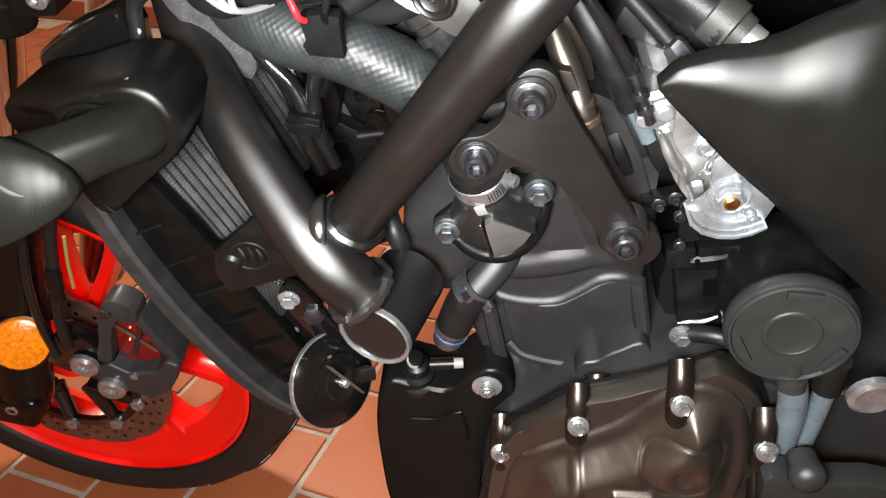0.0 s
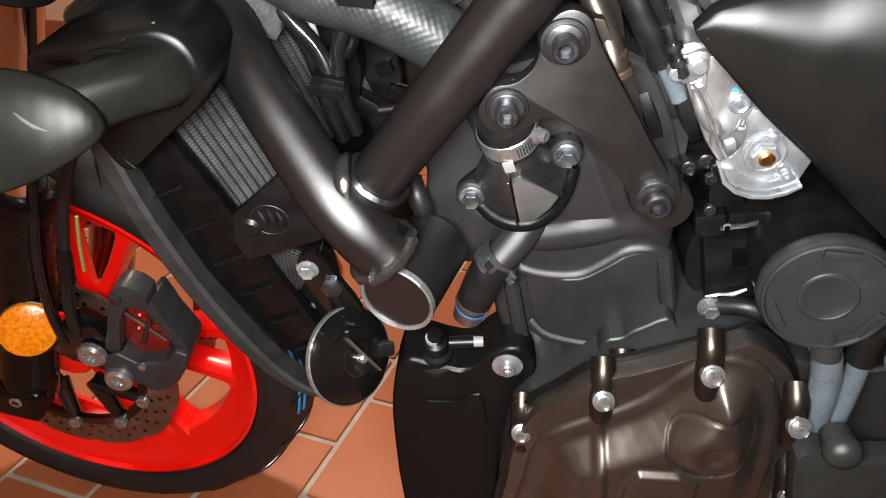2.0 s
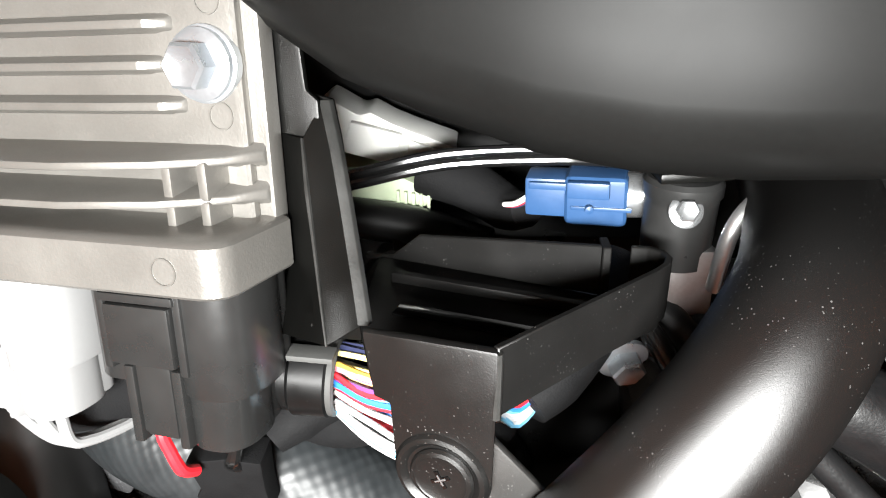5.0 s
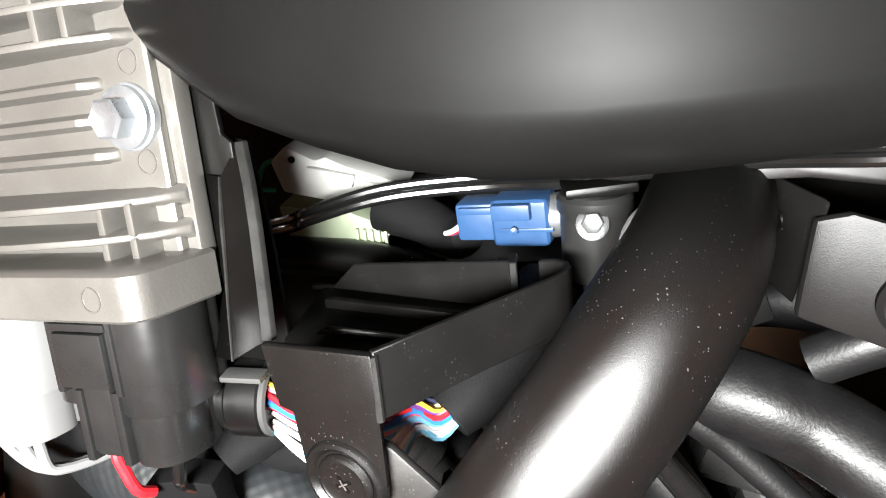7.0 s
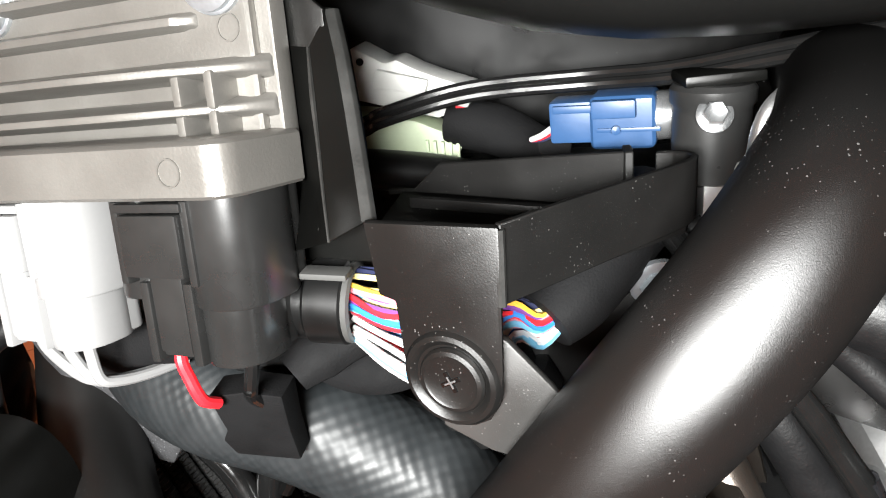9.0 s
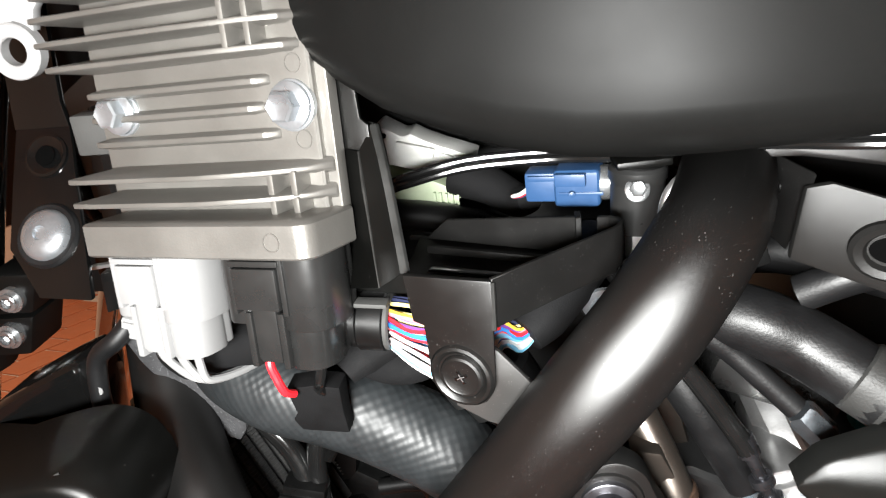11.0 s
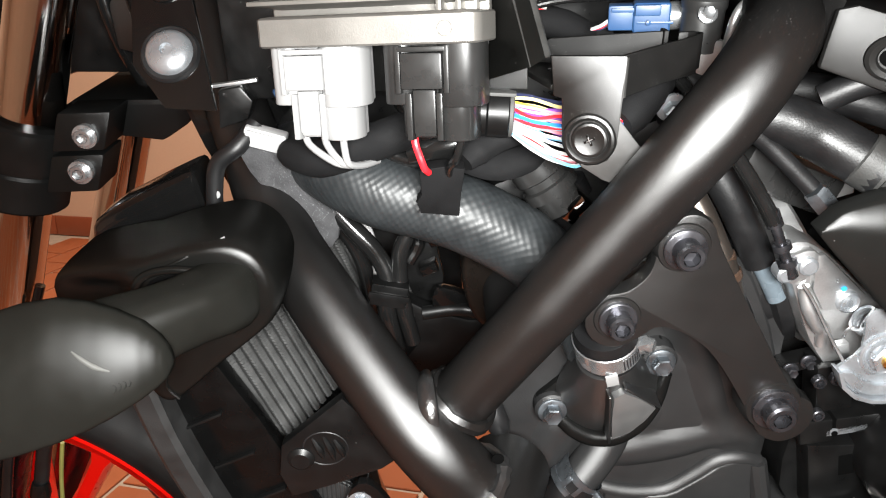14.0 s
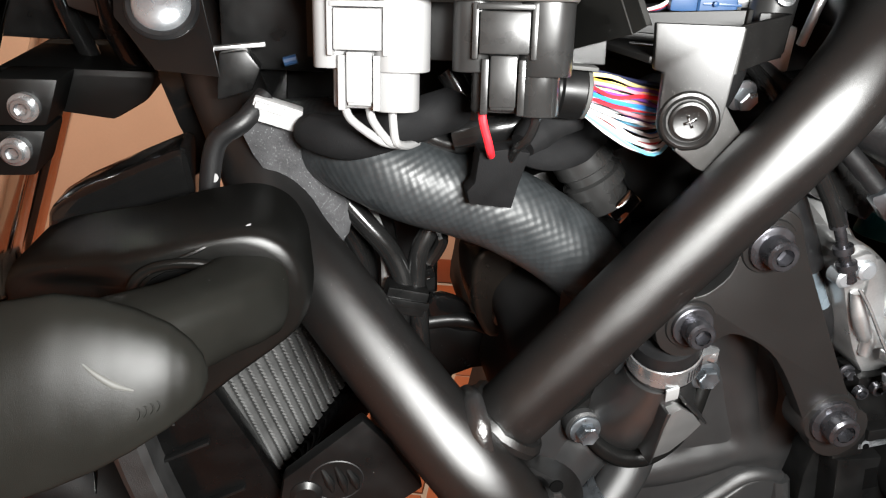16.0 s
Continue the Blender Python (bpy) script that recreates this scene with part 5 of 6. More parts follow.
FD = (fk(1) - fk(0)).normalized()
fork = part("fork_leg", lathe(fk(.10), FD, ((0, .026), (.01, .029), (.05, .030), (.055, .0290), (.25, .0290), (.262, .031), (.285, .031), (.287, .024)), 36), SHROUD, bike, "black lower fork leg with an amber reflector")
part("stanchion", lathe(fk(.36), FD, ((0, .0208), (.50, .0208)), 40), CHROME, fork, "chromed fork tube")
part("axle_clamp", block(fk(.118) + V(-.002, -.006, 0), (.056, .048, .046), (FD.cross(V(0, 1, 0)), V(0, 1, 0), FD), .010, 4), SHROUD, fork)
part("axle_bolt", socket_bolt((-.493, .5865, .123), OUT, .0070, .005), STEEL, fork)
part("reflector", lathe((-.434, .584, .236), (.42, -.8, .40), ((0, .0272), (.003, .0272), (.006, .0258), (.0075, .0225), (.008, 0)), 44), AMBER, fork, "round amber side reflector")
part("reflector_ring", lathe((-.4355, .587, .2345), (.42, -.8, .40), ((0, .0292), (.004, .0292), (.006, .0282), (.0065, .0265)), 44, ends=False), PLASTIC, fork)
rfork = part("fork_leg", lathe(fk(.10, .215), FD, ((0, .026), (.01, .029), (.25, .0285), (.262, .031), (.285, .031), (.287, .024)), 28), GLOSS, bike, "black lower fork leg on the far side")
part("stanchion", lathe(fk(.36, .215), FD, ((0, .0208), (.50, .0208)), 32), CHROME, rfork, "chromed fork tube")
clamp = part("lower_yoke", lathe(fk(.545), FD, ((0, .0285), (.002, .0305), (.025, .0305), (.027, .0290), (.031, .0305), (.056, .0305), (.058, .0285)), 40), MATTE, bike, "black lower fork yoke with two pinch bolts")
for s in (-.0145, .0145):
    part("lug", block(fk(.570) + V(.047, -.003, .012) + FD * s, (.034, .034, .027), (V(1, .05, .0), V(0, 1, 0), FD), .003), MATTE, clamp)
part("bridge", block(fk(.585) + V(.020, .15, .0), (.05, .22, .034), (V(1, 0, .3), V(0, 1, 0), FD), .008), MATTE, clamp)
for p in ((-.2857, .6125, .5938), (-.2928, .6105, .5707)):
    part("washer", lathe((p[0], p[1] + .004, p[2]), OUT, ((-.016, .0078), (.002, .0078), (.002, 0)), 24), STEEL, clamp)
    part("bolt", socket_bolt((p[0], p[1] + .003, p[2]), OUT, .0058, .005), STEEL, clamp, "bright socket-head pinch bolt")
part("stem_base", plate([(-.310, .585), (-.2519, .577), (-.2318, .5895), (-.2259, .602), (-.2259, .607), (-.310, .607)], .655, .75, .004), MATTE, clamp)
part("top_cover", lathe(fk(.80), FD, ((0, .028), (.03, .028)), 30), GLOSS, clamp)

# front wheel
WC = V(-.486, .729, .094)
WN = V(.10, .994, -.03).normalized()             # along the axle, away from the near side
WZ = V(0, 0, 1)
WZ = (WZ - WN * WZ.dot(WN)).normalized()
WX = WN.cross(WZ)


def spin(r, a, o=0.0):
    """A point of the wheel at the radius r, the angle a and the offset o along the axle."""
    return WC + WN * o + r * (math.cos(a) * WX + math.sin(a) * WZ)


def ring(profile, seg=96):
    """A shape turned about the axle: profile of (offset along the axle, radius)."""
    rings = [[spin(r, 2 * math.pi * k / seg, o) for k in range(seg)] for o, r in profile]
    return loft(rings + [rings[0]], False)


tyre_prof = [(.036, .2315), (.049, .2345), (.057, .246), (.058, .256), (.052, .270), (.040, .280), (.022, .287), (0, .290), (-.022, .287), (-.040, .280), (-.052, .270), (-.058, .256), (-.057, .246), (-.049, .2345), (-.036, .2315), (-.03, .2255), (.03, .2255)]
wheel = part("front_wheel", ring([(-.046, .227), (-.045, .231), (-.041, .2305), (-.039, .224), (-.034, .216), (-.026, .208), (-.022, .196), (-.016, .188), (.016, .188), (.022, .196), (.026, .208), (.034, .216), (.039, .224), (.041, .2305), (.045, .231), (.046, .227), (.030, .222), (-.030, .222)]), RED, bike, "front wheel with bright red cast rim")
tyre = part("tyre", ring(tyre_prof), TYREM, wheel, "black road tyre with blue paint marks")
for k in range(40):
    a = 2 * math.pi * k / 40
    s = -1 if k % 2 else 1
    pts = [spin(r, a + j * .05, o * s) for j, (o, r) in enumerate(((.050, .2735), (.036, .2830), (.018, .2885), (.004, .2905)))]
    part("tread_groove", tube(pts, [.0006, .0026, .0026, .0006], 6, 3, flat=.4), GLOSS, tyre)
BLUEP = mat("blue_tyre_paint", (.03, .30, .62), .6)
for o, r in ((-.040, .2812), (-.032, .2848)):
    part("paint_mark", tube([spin(r, radians(-14 + 3 * k), o) for k in range(10)], .0018, 6, 2, flat=.4), BLUEP, tyre, "blue factory paint line")
for k in range(10):
    a = 2 * math.pi * k / 10 + .22 + (.10 if k % 2 else -.10)
    rings = []
    for r, wd_, dp in ((.030, .012, .024), (.07, .0095, .020), (.13, .0085, .017), (.180, .0105, .019), (.196, .017, .022)):
        c = spin(r, a + .25 * r)
        t = -math.sin(a) * WX + math.cos(a) * WZ
        rings.append([c + t * wd_ * q0 + WN * dp * q1 for q0, q1 in ((-1, -.6), (-.6, -1), (.6, -1), (1, -.6), (1, .6), (.6, 1), (-.6, 1), (-1, .6))])
    part("spoke", loft(rings), RED, wheel)
part("hub", lathe(WC - WN * .055, WN, ((0, .028), (.004, .032), (.02, .030), (.03, .040), (.08, .040), (.09, .030), (.106, .032), (.110, .028)), 40), RED, wheel)


def brake_disc(off):
    n = 160
    prof = []
    for o, inner in ((-.0022, True), (-.0022, False), (.0022, False), (.0022, True)):
        rr = []
        for k in range(n):
            a = 2 * math.pi * k / n
            wave = abs(math.sin(6 * a))
            r = .106 + .0022 * math.sin(10 * a) if inner else .1385 + .0045 * min(1, wave * 2.2)
            rr.append(spin(r, a, off + o))
        prof.append(rr)
    disc = part("brake_disc", loft(prof + [prof[0]], False), DISCM, wheel, "drilled wave-edged brake disc")
    for k in range(84):
        a = 2 * math.pi * (k + .3) / 84
        r = .112 + .0095 * (k % 3)
        # Black discs on the surface stand in for shaded drillings.
        part("drill_hole", lathe(spin(r, a, off - .0024), -WN, ((0, .0029), (.0002, .0029), (.0003, 0)), 10), GLOSS, disc)
    return disc


for off in (-.064, .064):
    brake_disc(off)
part("disc_carrier", ring([(-.068, .106), (-.068, .095), (-.060, .095), (-.060, .106)], 80), GLOSS, wheel)
for k in range(5):
    a = 2 * math.pi * k / 5 + .5
    for s in (-.30, .30):
        p0, p1 = spin(.042, a, -.060), spin(.104, a + s, -.065)
        part("carrier_arm", tube([p0, p1], [.011, .0075], 10, 1, flat=.6), GLOSS, wheel)
        part("disc_rivet", lathe(p1 - WN * .003, -WN, ((0, .0085), (.005, .0080), (.0065, .006), (.005, .003), (.005, 0)), 18), STEEL, wheel)
calp = part("brake_caliper", plate([(-.3865, .1841), (-.3640, .1940), (-.3480, .1800), (-.3180, .1820), (-.3020, .2000), (-.2894, .1945), (-.2980, .1720), (-.3092, .1546), (-.3354, .1365), (-.3512, .1472), (-.3854, .1582)], .594, .640, .0035, 3), CALM, bike, "dark brake caliper with red inner parts")
part("upper_arm", plate(rounded([(-.3643, .2265), (-.3472, .2728), (-.3298, .2845), (-.3114, .2710), (-.3185, .2520), (-.3350, .2560), (-.3500, .2300), (-.3600, .1960), (-.3760, .1960)], 2), .596, .622, .003), CALM, calp)
part("end_arm", plate(rounded([(-.3200, .2520), (-.3114, .2600), (-.3030, .2300), (-.2894, .1945), (-.3020, .1980), (-.3120, .2250)], 2), .600, .640, .003), CALM, calp)
part("piston_window", plate([(-.3520, .2350), (-.3300, .2500), (-.3200, .2400), (-.3100, .2100), (-.3182, .1842), (-.3485, .1760), (-.3600, .2000)], .612, .622, .0015), mat("dark_red_anodised", (.26, .016, .011), .3, .4), calp, "dark red caliper inner")
for x, h in ((-.336, .222), (-.322, .216), (-.330, .240)):
    part("piston", lathe((x, .612, h), OUT, ((0, .0072), (.004, .0070), (.005, .0055), (.003, .004), (.003, 0)), 20), mat("red_piston", (.30, .02, .014), .25, .6), calp)
part("pin", tube([(-.350, .606, .246), (-.312, .604, .206)], .0022, 10, 1), COPPERB, calp)
part("pin", tube([(-.338, .604, .200), (-.316, .604, .246)], .0026, 10, 1), DARKBOLT, calp)
part("bleed_cap", lathe((-.341, .5945, .178), OUT, ((0, .004), (.004, .004), (.005, .002), (.005, 0)), 14), STEEL, calp)
for p in ((-.388, .584, .194), (-.371, .582, .158)):
    part("bolt", lathe((p[0], .594, p[2]), OUT, ((0, .0150), (.005, .0146), (.008, .0115), (.008, .0065), (.004, .0055), (.004, 0)), 32), STEEL, calp, "large bright caliper bolt")
part("fork_lug", plate(rounded([(-.435, .19), (-.405, .235), (-.378, .225), (-.352, .165), (-.366, .148), (-.395, .165)], 2), .598, .618, .004), GLOSS, calp)
part("pivot_bolt", lathe((-.342, .5955, .268), OUT, ((0, .006), (.002, .0058), (.003, .004), (.003, 0)), 16), DARKBOLT, calp)
part("brake_hose", tube([(-.392, .590, .225), (-.388, .592, .262), (-.378, .600, .31), (-.360, .605, .37), (-.325, .605, .44)], .0055, 14), RUBBER, bike, "black front brake hose")
part("hose_union", lathe((-.382, .597, .285), (.2, .06, 1), ((0, .006), (.006, .0080), (.012, .0066), (.018, .0080), (.024, .0066), (.030, .0078), (.040, .006)), 14), PLASTIC, bike, "black ribbed cable boot")
part("sensor_wire", tube([(-.405, .585, .215), (-.408, .59, .26), (-.400, .597, .32), (-.38, .615, .40), (-.35, .63, .48)], .0042, 12), CABLE, bike, "black wheel sensor lead")
part("sensor_lead", tube([(-.362, .598, .300), (-.357, .600, .33), (-.350, .602, .36)], .0016, 8), mat("olive_lead", (.20, .19, .05), .5), bike, "thin olive lead beside the brake hose")

# turn signal on its stalk
UPH = V(0, 0, 1)
SIDE = V(.78, -.62, 0).normalized()
rings = [squarish(c, SIDE, ru, UPH, rv, .66) for c, ru, rv in (
    (V(-.158, .474, .5655), .0165, .0165), (V(-.161, .458, .5665), .0170, .0160), (V(-.166, .447, .5680), .0160, .0150), (V(-.173, .437, .5695), .0150, .0142), (V(-.181, .428, .5700), .0150, .0145), (V(-.190, .420, .5695), .0165, .0160), (V(-.200, .412, .5680), .0180, .0180))]
sig = part("turn_signal", loft(rings), PODM, bike, "matt black turn signal on a short stalk", 60)
PODROWS = ((-.1695, .4040, .5690, .5660, .5650, .0010), (-.1710, .4042, .5740, .5640, .5610, .0060), (-.1740, .4045, .5785, .5620, .5585, .0095), (-.1800, .4050, .5840, .5590, .5550, .0145), (-.1900, .4055, .5890, .5545, .5500, .0195), (-.2000, .4060, .5922, .5505, .5455, .0228), (-.2120, .4060, .5940, .5465, .5415, .0252),
           (-.2260, .4055, .5918, .5430, .5378, .0268), (-.2420, .4045, .5870, .5400, .5345, .0275), (-.2620, .4030, .5795, .5375, .5318, .0270), (-.2850, .4015, .5700, .5365, .5310, .0245), (-.3050, .4000, .5600, .5390, .5340, .0180), (-.3180, .3990, .5500, .5440, .5420, .0050))


def pod_point(x, a, lift=0.0):
    """On the pod's skin: a dome that spreads to a rim near the bottom, tucked in below it."""
    for (x0, *p), (x1, *q) in zip(PODROWS, PODROWS[1:]):
        if x1 <= x <= x0:
            f = (x0 - x) / (x0 - x1)
            w, top, rim, bot, rw = (m + (n - m) * f for m, n in zip(p, q))
            break
    c, s = math.cos(a), math.sin(a)
    if s >= 0:
        return V(x, w + (rw + lift) * math.copysign(abs(c) ** 1.22, c), rim + (top - rim + lift) * abs(s) ** 1.02)
    return V(x, w + (rw + lift) * math.copysign(abs(c) ** .45, c), rim - (rim - bot) * abs(s) ** .75)


rings = []
for (x0, *p), (x1, *q) in zip(PODROWS, PODROWS[1:]):
    for k in range(3):
        rings.append([pod_point(x0 + (x1 - x0) * k / 3, 2 * math.pi * j / 56) for j in range(56)])
pod = part("pod", loft(rings), PODM, sig, "", 60)
part("scratch", tube([pod_point(-.2010, 2.35, .0001), pod_point(-.1975, 2.44, .0002), pod_point(-.1930, 2.54, .0002), pod_point(-.1880, 2.62, .0001)], [.0003, .0008, .0010, .0003], 6, 4, flat=.4), mat("pale_scuff", (.055, .055, .050), .6), pod, "pale scuff mark")
for k in range(4):
    part("moulded_mark", tube([pod_point(-.1825 - .0017 * k + .0011 * math.cos(b), 2.86 + .06 * math.sin(b), .0001) for b in (-1.3, -.6, 0, .6, 1.3)], .00025, 5, 3), PODM, pod)
OUTL = rounded([(-.262, .548), (-.255, .562), (-.226, .5745), (-.195, .5855), (-.172, .5915), (-.157, .5925), (-.146, .5875), (-.1395, .578), (-.1370, .567), (-.1385, .555), (-.1455, .545), (-.168, .5265), (-.190, .5075), (-.2000, .5030), (-.210, .512), (-.228, .532), (-.250, .538)], 3)
rings = []
for w, k in ((.510, .97), (.478, 1.0), (.4675, .993), (.4620, .975), (.4590, .950), (.4575, .915), (.4568, .86), (.4566, .70), (.4566, .50)):
    rings.append([V(-.190 + (x + .190) * k, w + max(0, -.205 - x) * .55, .553 + (h - .553) * k) for x, h in OUTL])
base = part("signal_mount", loft(rings), HOUSEM, bike, "matt black housing carrying the turn signal", 60)
part("collar", tube([(-.2050, .4585, .5570), (-.2035, .4570, .5670), (-.1985, .4560, .5755), (-.1900, .4555, .5795), (-.1780, .4552, .5800), (-.1660, .4550, .5770), (-.1570, .4550, .5720), (-.1525, .4552, .5640), (-.1530, .4560, .5540), (-.1600, .4562, .5450)], [.0010, .0022, .0026, .0026, .0026, .0028, .0030, .0030, .0026, .0010], 14, flat=.75), HOUSEM, base)
# Near-black sheet paints the shade of the recess round the stalk.
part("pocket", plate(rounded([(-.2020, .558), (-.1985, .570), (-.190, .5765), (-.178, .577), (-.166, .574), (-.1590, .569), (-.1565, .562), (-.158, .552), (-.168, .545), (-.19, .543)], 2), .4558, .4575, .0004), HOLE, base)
part("ridge", tube([(-.160, .4640, .5920), (-.176, .4575, .5855), (-.1895, .4565, .5795)], .0009, 8), HOUSEM, base)
part("clip_slot", tube([(-.1960, .4568, .5240), (-.1975, .4565, .5150), (-.1925, .4565, .5080)], .0009, 8), HOUSEM, base)
cowl = part("inner_cowl", plate([(-.2560, .5520), (-.2540, .5690), (-.2400, .5780), (-.2130, .5910), (-.1930, .6000), (-.1895, .5790), (-.1930, .5500), (-.2250, .5400)], .532, .566, .006, 3), GLOSS, bike, "glossy black inner cowl above the radiator")
part("side_plate", plate([(-.2143, .6151), (-.2063, .5907), (-.1950, .5650), (-.1500, .5650), (-.1500, .6400), (-.2143, .6400)], .600, .606, .001), GLOSS, bike, "black sheet behind the foam pad")
part("hook", tube([(-.158, .540, .622), (-.167, .531, .6125), (-.178, .530, .604), (-.182, .530, .590), (-.1835, .530, .575), (-.184, .530, .560)], .0046, 14), RUBBER, bike, "grey rubber-coated wire hook")
part("hook_tag", lathe((-.1805, .5265, .588), OUT, ((0, .0022), (.0004, .0022), (.0005, 0)), 16), WHITE, bike, "small white mark on the hook")

# radiator
RDV = V(.33, .085, -.94).normalized()     # down along the radiator
RWV = V(.62, .78, 0)                      # inward across it
RWV = (RWV - RDV * RWV.dot(RDV)).normalized()
RNV = RDV.cross(RWV)
if RNV.y > 0:
    RNV = -RNV
RT = V(-.1739, .5051, .470)


def rd(a, d, n=0.0):
    return RT + RWV * a + RDV * d + RNV * n


rad = part("radiator", block(rd(.072, -.010, -.015), (.160, .026, .120), (RWV, RNV, RDV), .002), RADFIN, bike, "dark grey radiator core")


def ribbed_strip(a, wide, top, long, step):
    """A folded cooling fin between two water tubes: a rounded band with close cross ribs."""
    bm = bmesh.new()
    rows = []
    for k in range(int(long / step) * 2):
        up = .0017 * (k % 2)
        rows.append([rd(a + s * wide / 2, top + k * step / 2, q + up * (abs(s) < 1)) for s, q in ((-1, -.002), (-.96, .0008), (-.6, .0016), (.6, .0016), (.96, .0008), (1, -.002))])
    return loft(rows, False, bm)


for k in range(24):
    part("fin_strip", ribbed_strip(.0032 + k * .0059, .0046, -.066, .108, .0024), FINS, rad, "", 20)
part("side_tank", block(rd(-.0045, -.005, -.012), (.0070, .028, .125), (RWV, RNV, RDV), .003), GLOSS, rad)
part("bottom_tank", block(rd(.066, .055, -.006), (.150, .030, .024), (RWV, RNV, RDV), .004), GLOSS, rad)
shroud = part("radiator_shroud", plate([(-.222, .515), (-.205, .528), (-.190, .520), (-.165, .470), (-.135, .40), (-.105, .33), (-.098, .295), (-.118, .290), (-.155, .345), (-.188, .405), (-.210, .470)], .488, .500, .002), SHROUD, bike, "black radiator side shroud with a thick edge")
edge = [(-.222, .476, .520), (-.219, .474, .500), (-.209, .473, .455), (-.188, .473, .392), (-.160, .473, .334), (-.134, .474, .300), (-.112, .478, .285)]
rows = []
for k, p in enumerate(spline(edge, 4)):
    q = min(k / 4, 6) / 6
    a, b = V(.0070, 0, .003) * (1 - .6 * q ** 4), V(0, .016, 0)
    rows.append([p - a, p - a * .6 - b * .15, p + a * .6 - b * .15, p + a, p + a + b, p - a + b])
part("edge_strip", loft(rows), mat("grey_moulded_edge", (.014, .014, .014), .55, 0, .3, 60, .8, 1500), shroud, "grey moulded edge strip")
for k in range(6):
    t = k / 6
    part("step", block((-.196 + .088 * t, .4865, .470 - .165 * t), (.026, .004, .0016), (V(1, 0, .45), V(0, 1, 0), V(-.45, 0, 1)), .0005), PLASTIC, shroud)
hang = part("radiator_hanger", plate([(-0.151, 0.4614), (-0.1319, 0.4782), (-0.1157, 0.4926), (-0.1031, 0.4778), (-0.086, 0.4518), (-0.0968, 0.4435), (-0.1239, 0.4329), (-0.1485, 0.4246), (-0.154, 0.4413)], .474, .482, .002), PLASTIC, bike, "black radiator hanger with an oval rubber")
HG = V(-0.127, .4755, 0.4591)
part("grommet", lathe(HG, OUT, ((0, .0135), (.0010, .0135), (.0018, .0122), (.0010, .0108), (-.0004, .0105), (-.0004, 0)), 32, squash=(1, .92)), RUBBER, hang)
for s in (-.0048, .0012, .0068):
    part("strut", tube([HG + V(s - .002, -.0006, .0085 - abs(s) * .4), HG + V(s + .0016, -.0022, 0), HG + V(s + .0030, -.0006, -.0085 + abs(s) * .4)], [.0012, .0022, .0012], 10), PLASTIC, hang)
part("boss", lathe((-0.1409, .4765, 0.4523), OUT, ((0, .0080), (.003, .0074), (.005, .005), (.005, 0)), 24), PLASTIC, hang)
part("cooler_core", block((-.138, .52, .405), (.05, .05, .03), (V(.8, 0, -.5), V(0, 1, 0), V(.5, 0, .8)), .002), RADFIN, bike, "strip of lower radiator core")
lowb = part("lower_bracket", plate(rounded([(-.165, .415), (-.135, .43), (-.115, .415), (-.100, .375), (-.108, .345), (-.140, .35), (-.160, .38)], 2), .50, .53, .003), GLOSS, bike, "glossy black lower radiator bracket")
for x, h in ((-.150, .395), (-.132, .372), (-.120, .36), (-.143, .41)):
    part("rivet", lathe((x, .500, h), OUT, ((0, .003), (.0015, .0026), (.002, 0)), 12), STEEL, lowb)

# horn
hbr = part("horn_bracket", plate(rounded([(-.120, .412), (-.112, .424), (-.102, .420), (-.090, .398), (-.078, .372), (-.086, .360), (-.098, .366), (-.112, .392)], 2), .484, .490, .001), GLOSS, bike, "glossy black horn bracket")
part("nut", flange_bolt((-.112, .486, .410), OUT, .0058, .0075), ZINC, hbr, "bright flange nut")
part("nut", lathe((-.097, .486, .396), (.1, -1, .1), ((0, .008), (.006, .008), (.007, .006), (.007, 0)), 6), DARKBOLT, hbr)
HAX = V(.76, -.52, .40).normalized()
HC = V(-.088, .468, .343)
horn = part("horn", lathe(HC, HAX, ((-.012, .020), (-.010, .026), (-.003, .030), (.000, .0355), (.0016, .0355), (.0022, .034), (.005, .031), (.0065, .022), (.010, .021), (.011, .014), (.0125, .013), (.0125, 0)), 56), GLOSS, bike, "round glossy black horn")
part("rim", lathe(HC, HAX, ((-.0020, .0352), (-.0015, .0364), (.0016, .0364), (.0022, .0352)), 56, ends=False), STEEL, horn, "bright rolled rim")
part("stud", lathe(HC + HAX * .012, HAX, ((0, .0035), (.005, .0033), (.006, .002), (.006, 0)), 12), STEEL, horn)
part("stud", lathe(HC + HAX * .009 + V(.004, -.002, -.018), HAX, ((0, .0026), (.003, .0024), (.0035, 0)), 12), STEEL, horn)
part("strap", block(HC + HAX * .0150 + V(.001, 0, .004), (.0020, .004, .050), (V(1, .3, .25), HAX, V(-.35, -.25, .9)), .0006), SATIN, horn)
part("terminal", block(HC + HAX * .010 + V(.018, 0, .010), (.012, .010, .012), (V(1, .3, 0), HAX, V(0, .3, 1)), .002), PLASTIC, horn)

# bracket with domed bolt beside the rectifier
SN = V(0, -.82, .57).normalized()
LOWSTAY = [(-.1765, .6303), (-.1893, .6760), (-.1960, .7010), (-.2245, .7010), (-.2231, .6773), (-.2209, .6516), (-.2149, .6453), (-.2030, .6320), (-.1872, .6310)]
lbr = part("headlamp_stay", plate(LOWSTAY, lambda x, h: .5535 + (h - .6558) * .70, lambda x, h: .5570 + (h - .6558) * .70, .0008), GLOSS, bike, "black steel stay with a domed chrome bolt")
part("upper_leaf", plate([(-.1960, .7005), (-.1985, .7120), (-.2000, .7900), (-.2260, .7900), (-.2248, .7005)], lambda x, h: .5845 + (h - .70) * .2, lambda x, h: .5885 + (h - .70) * .2, .0008), GLOSS, lbr)
DB = V(-.2012, .5545, .6558)
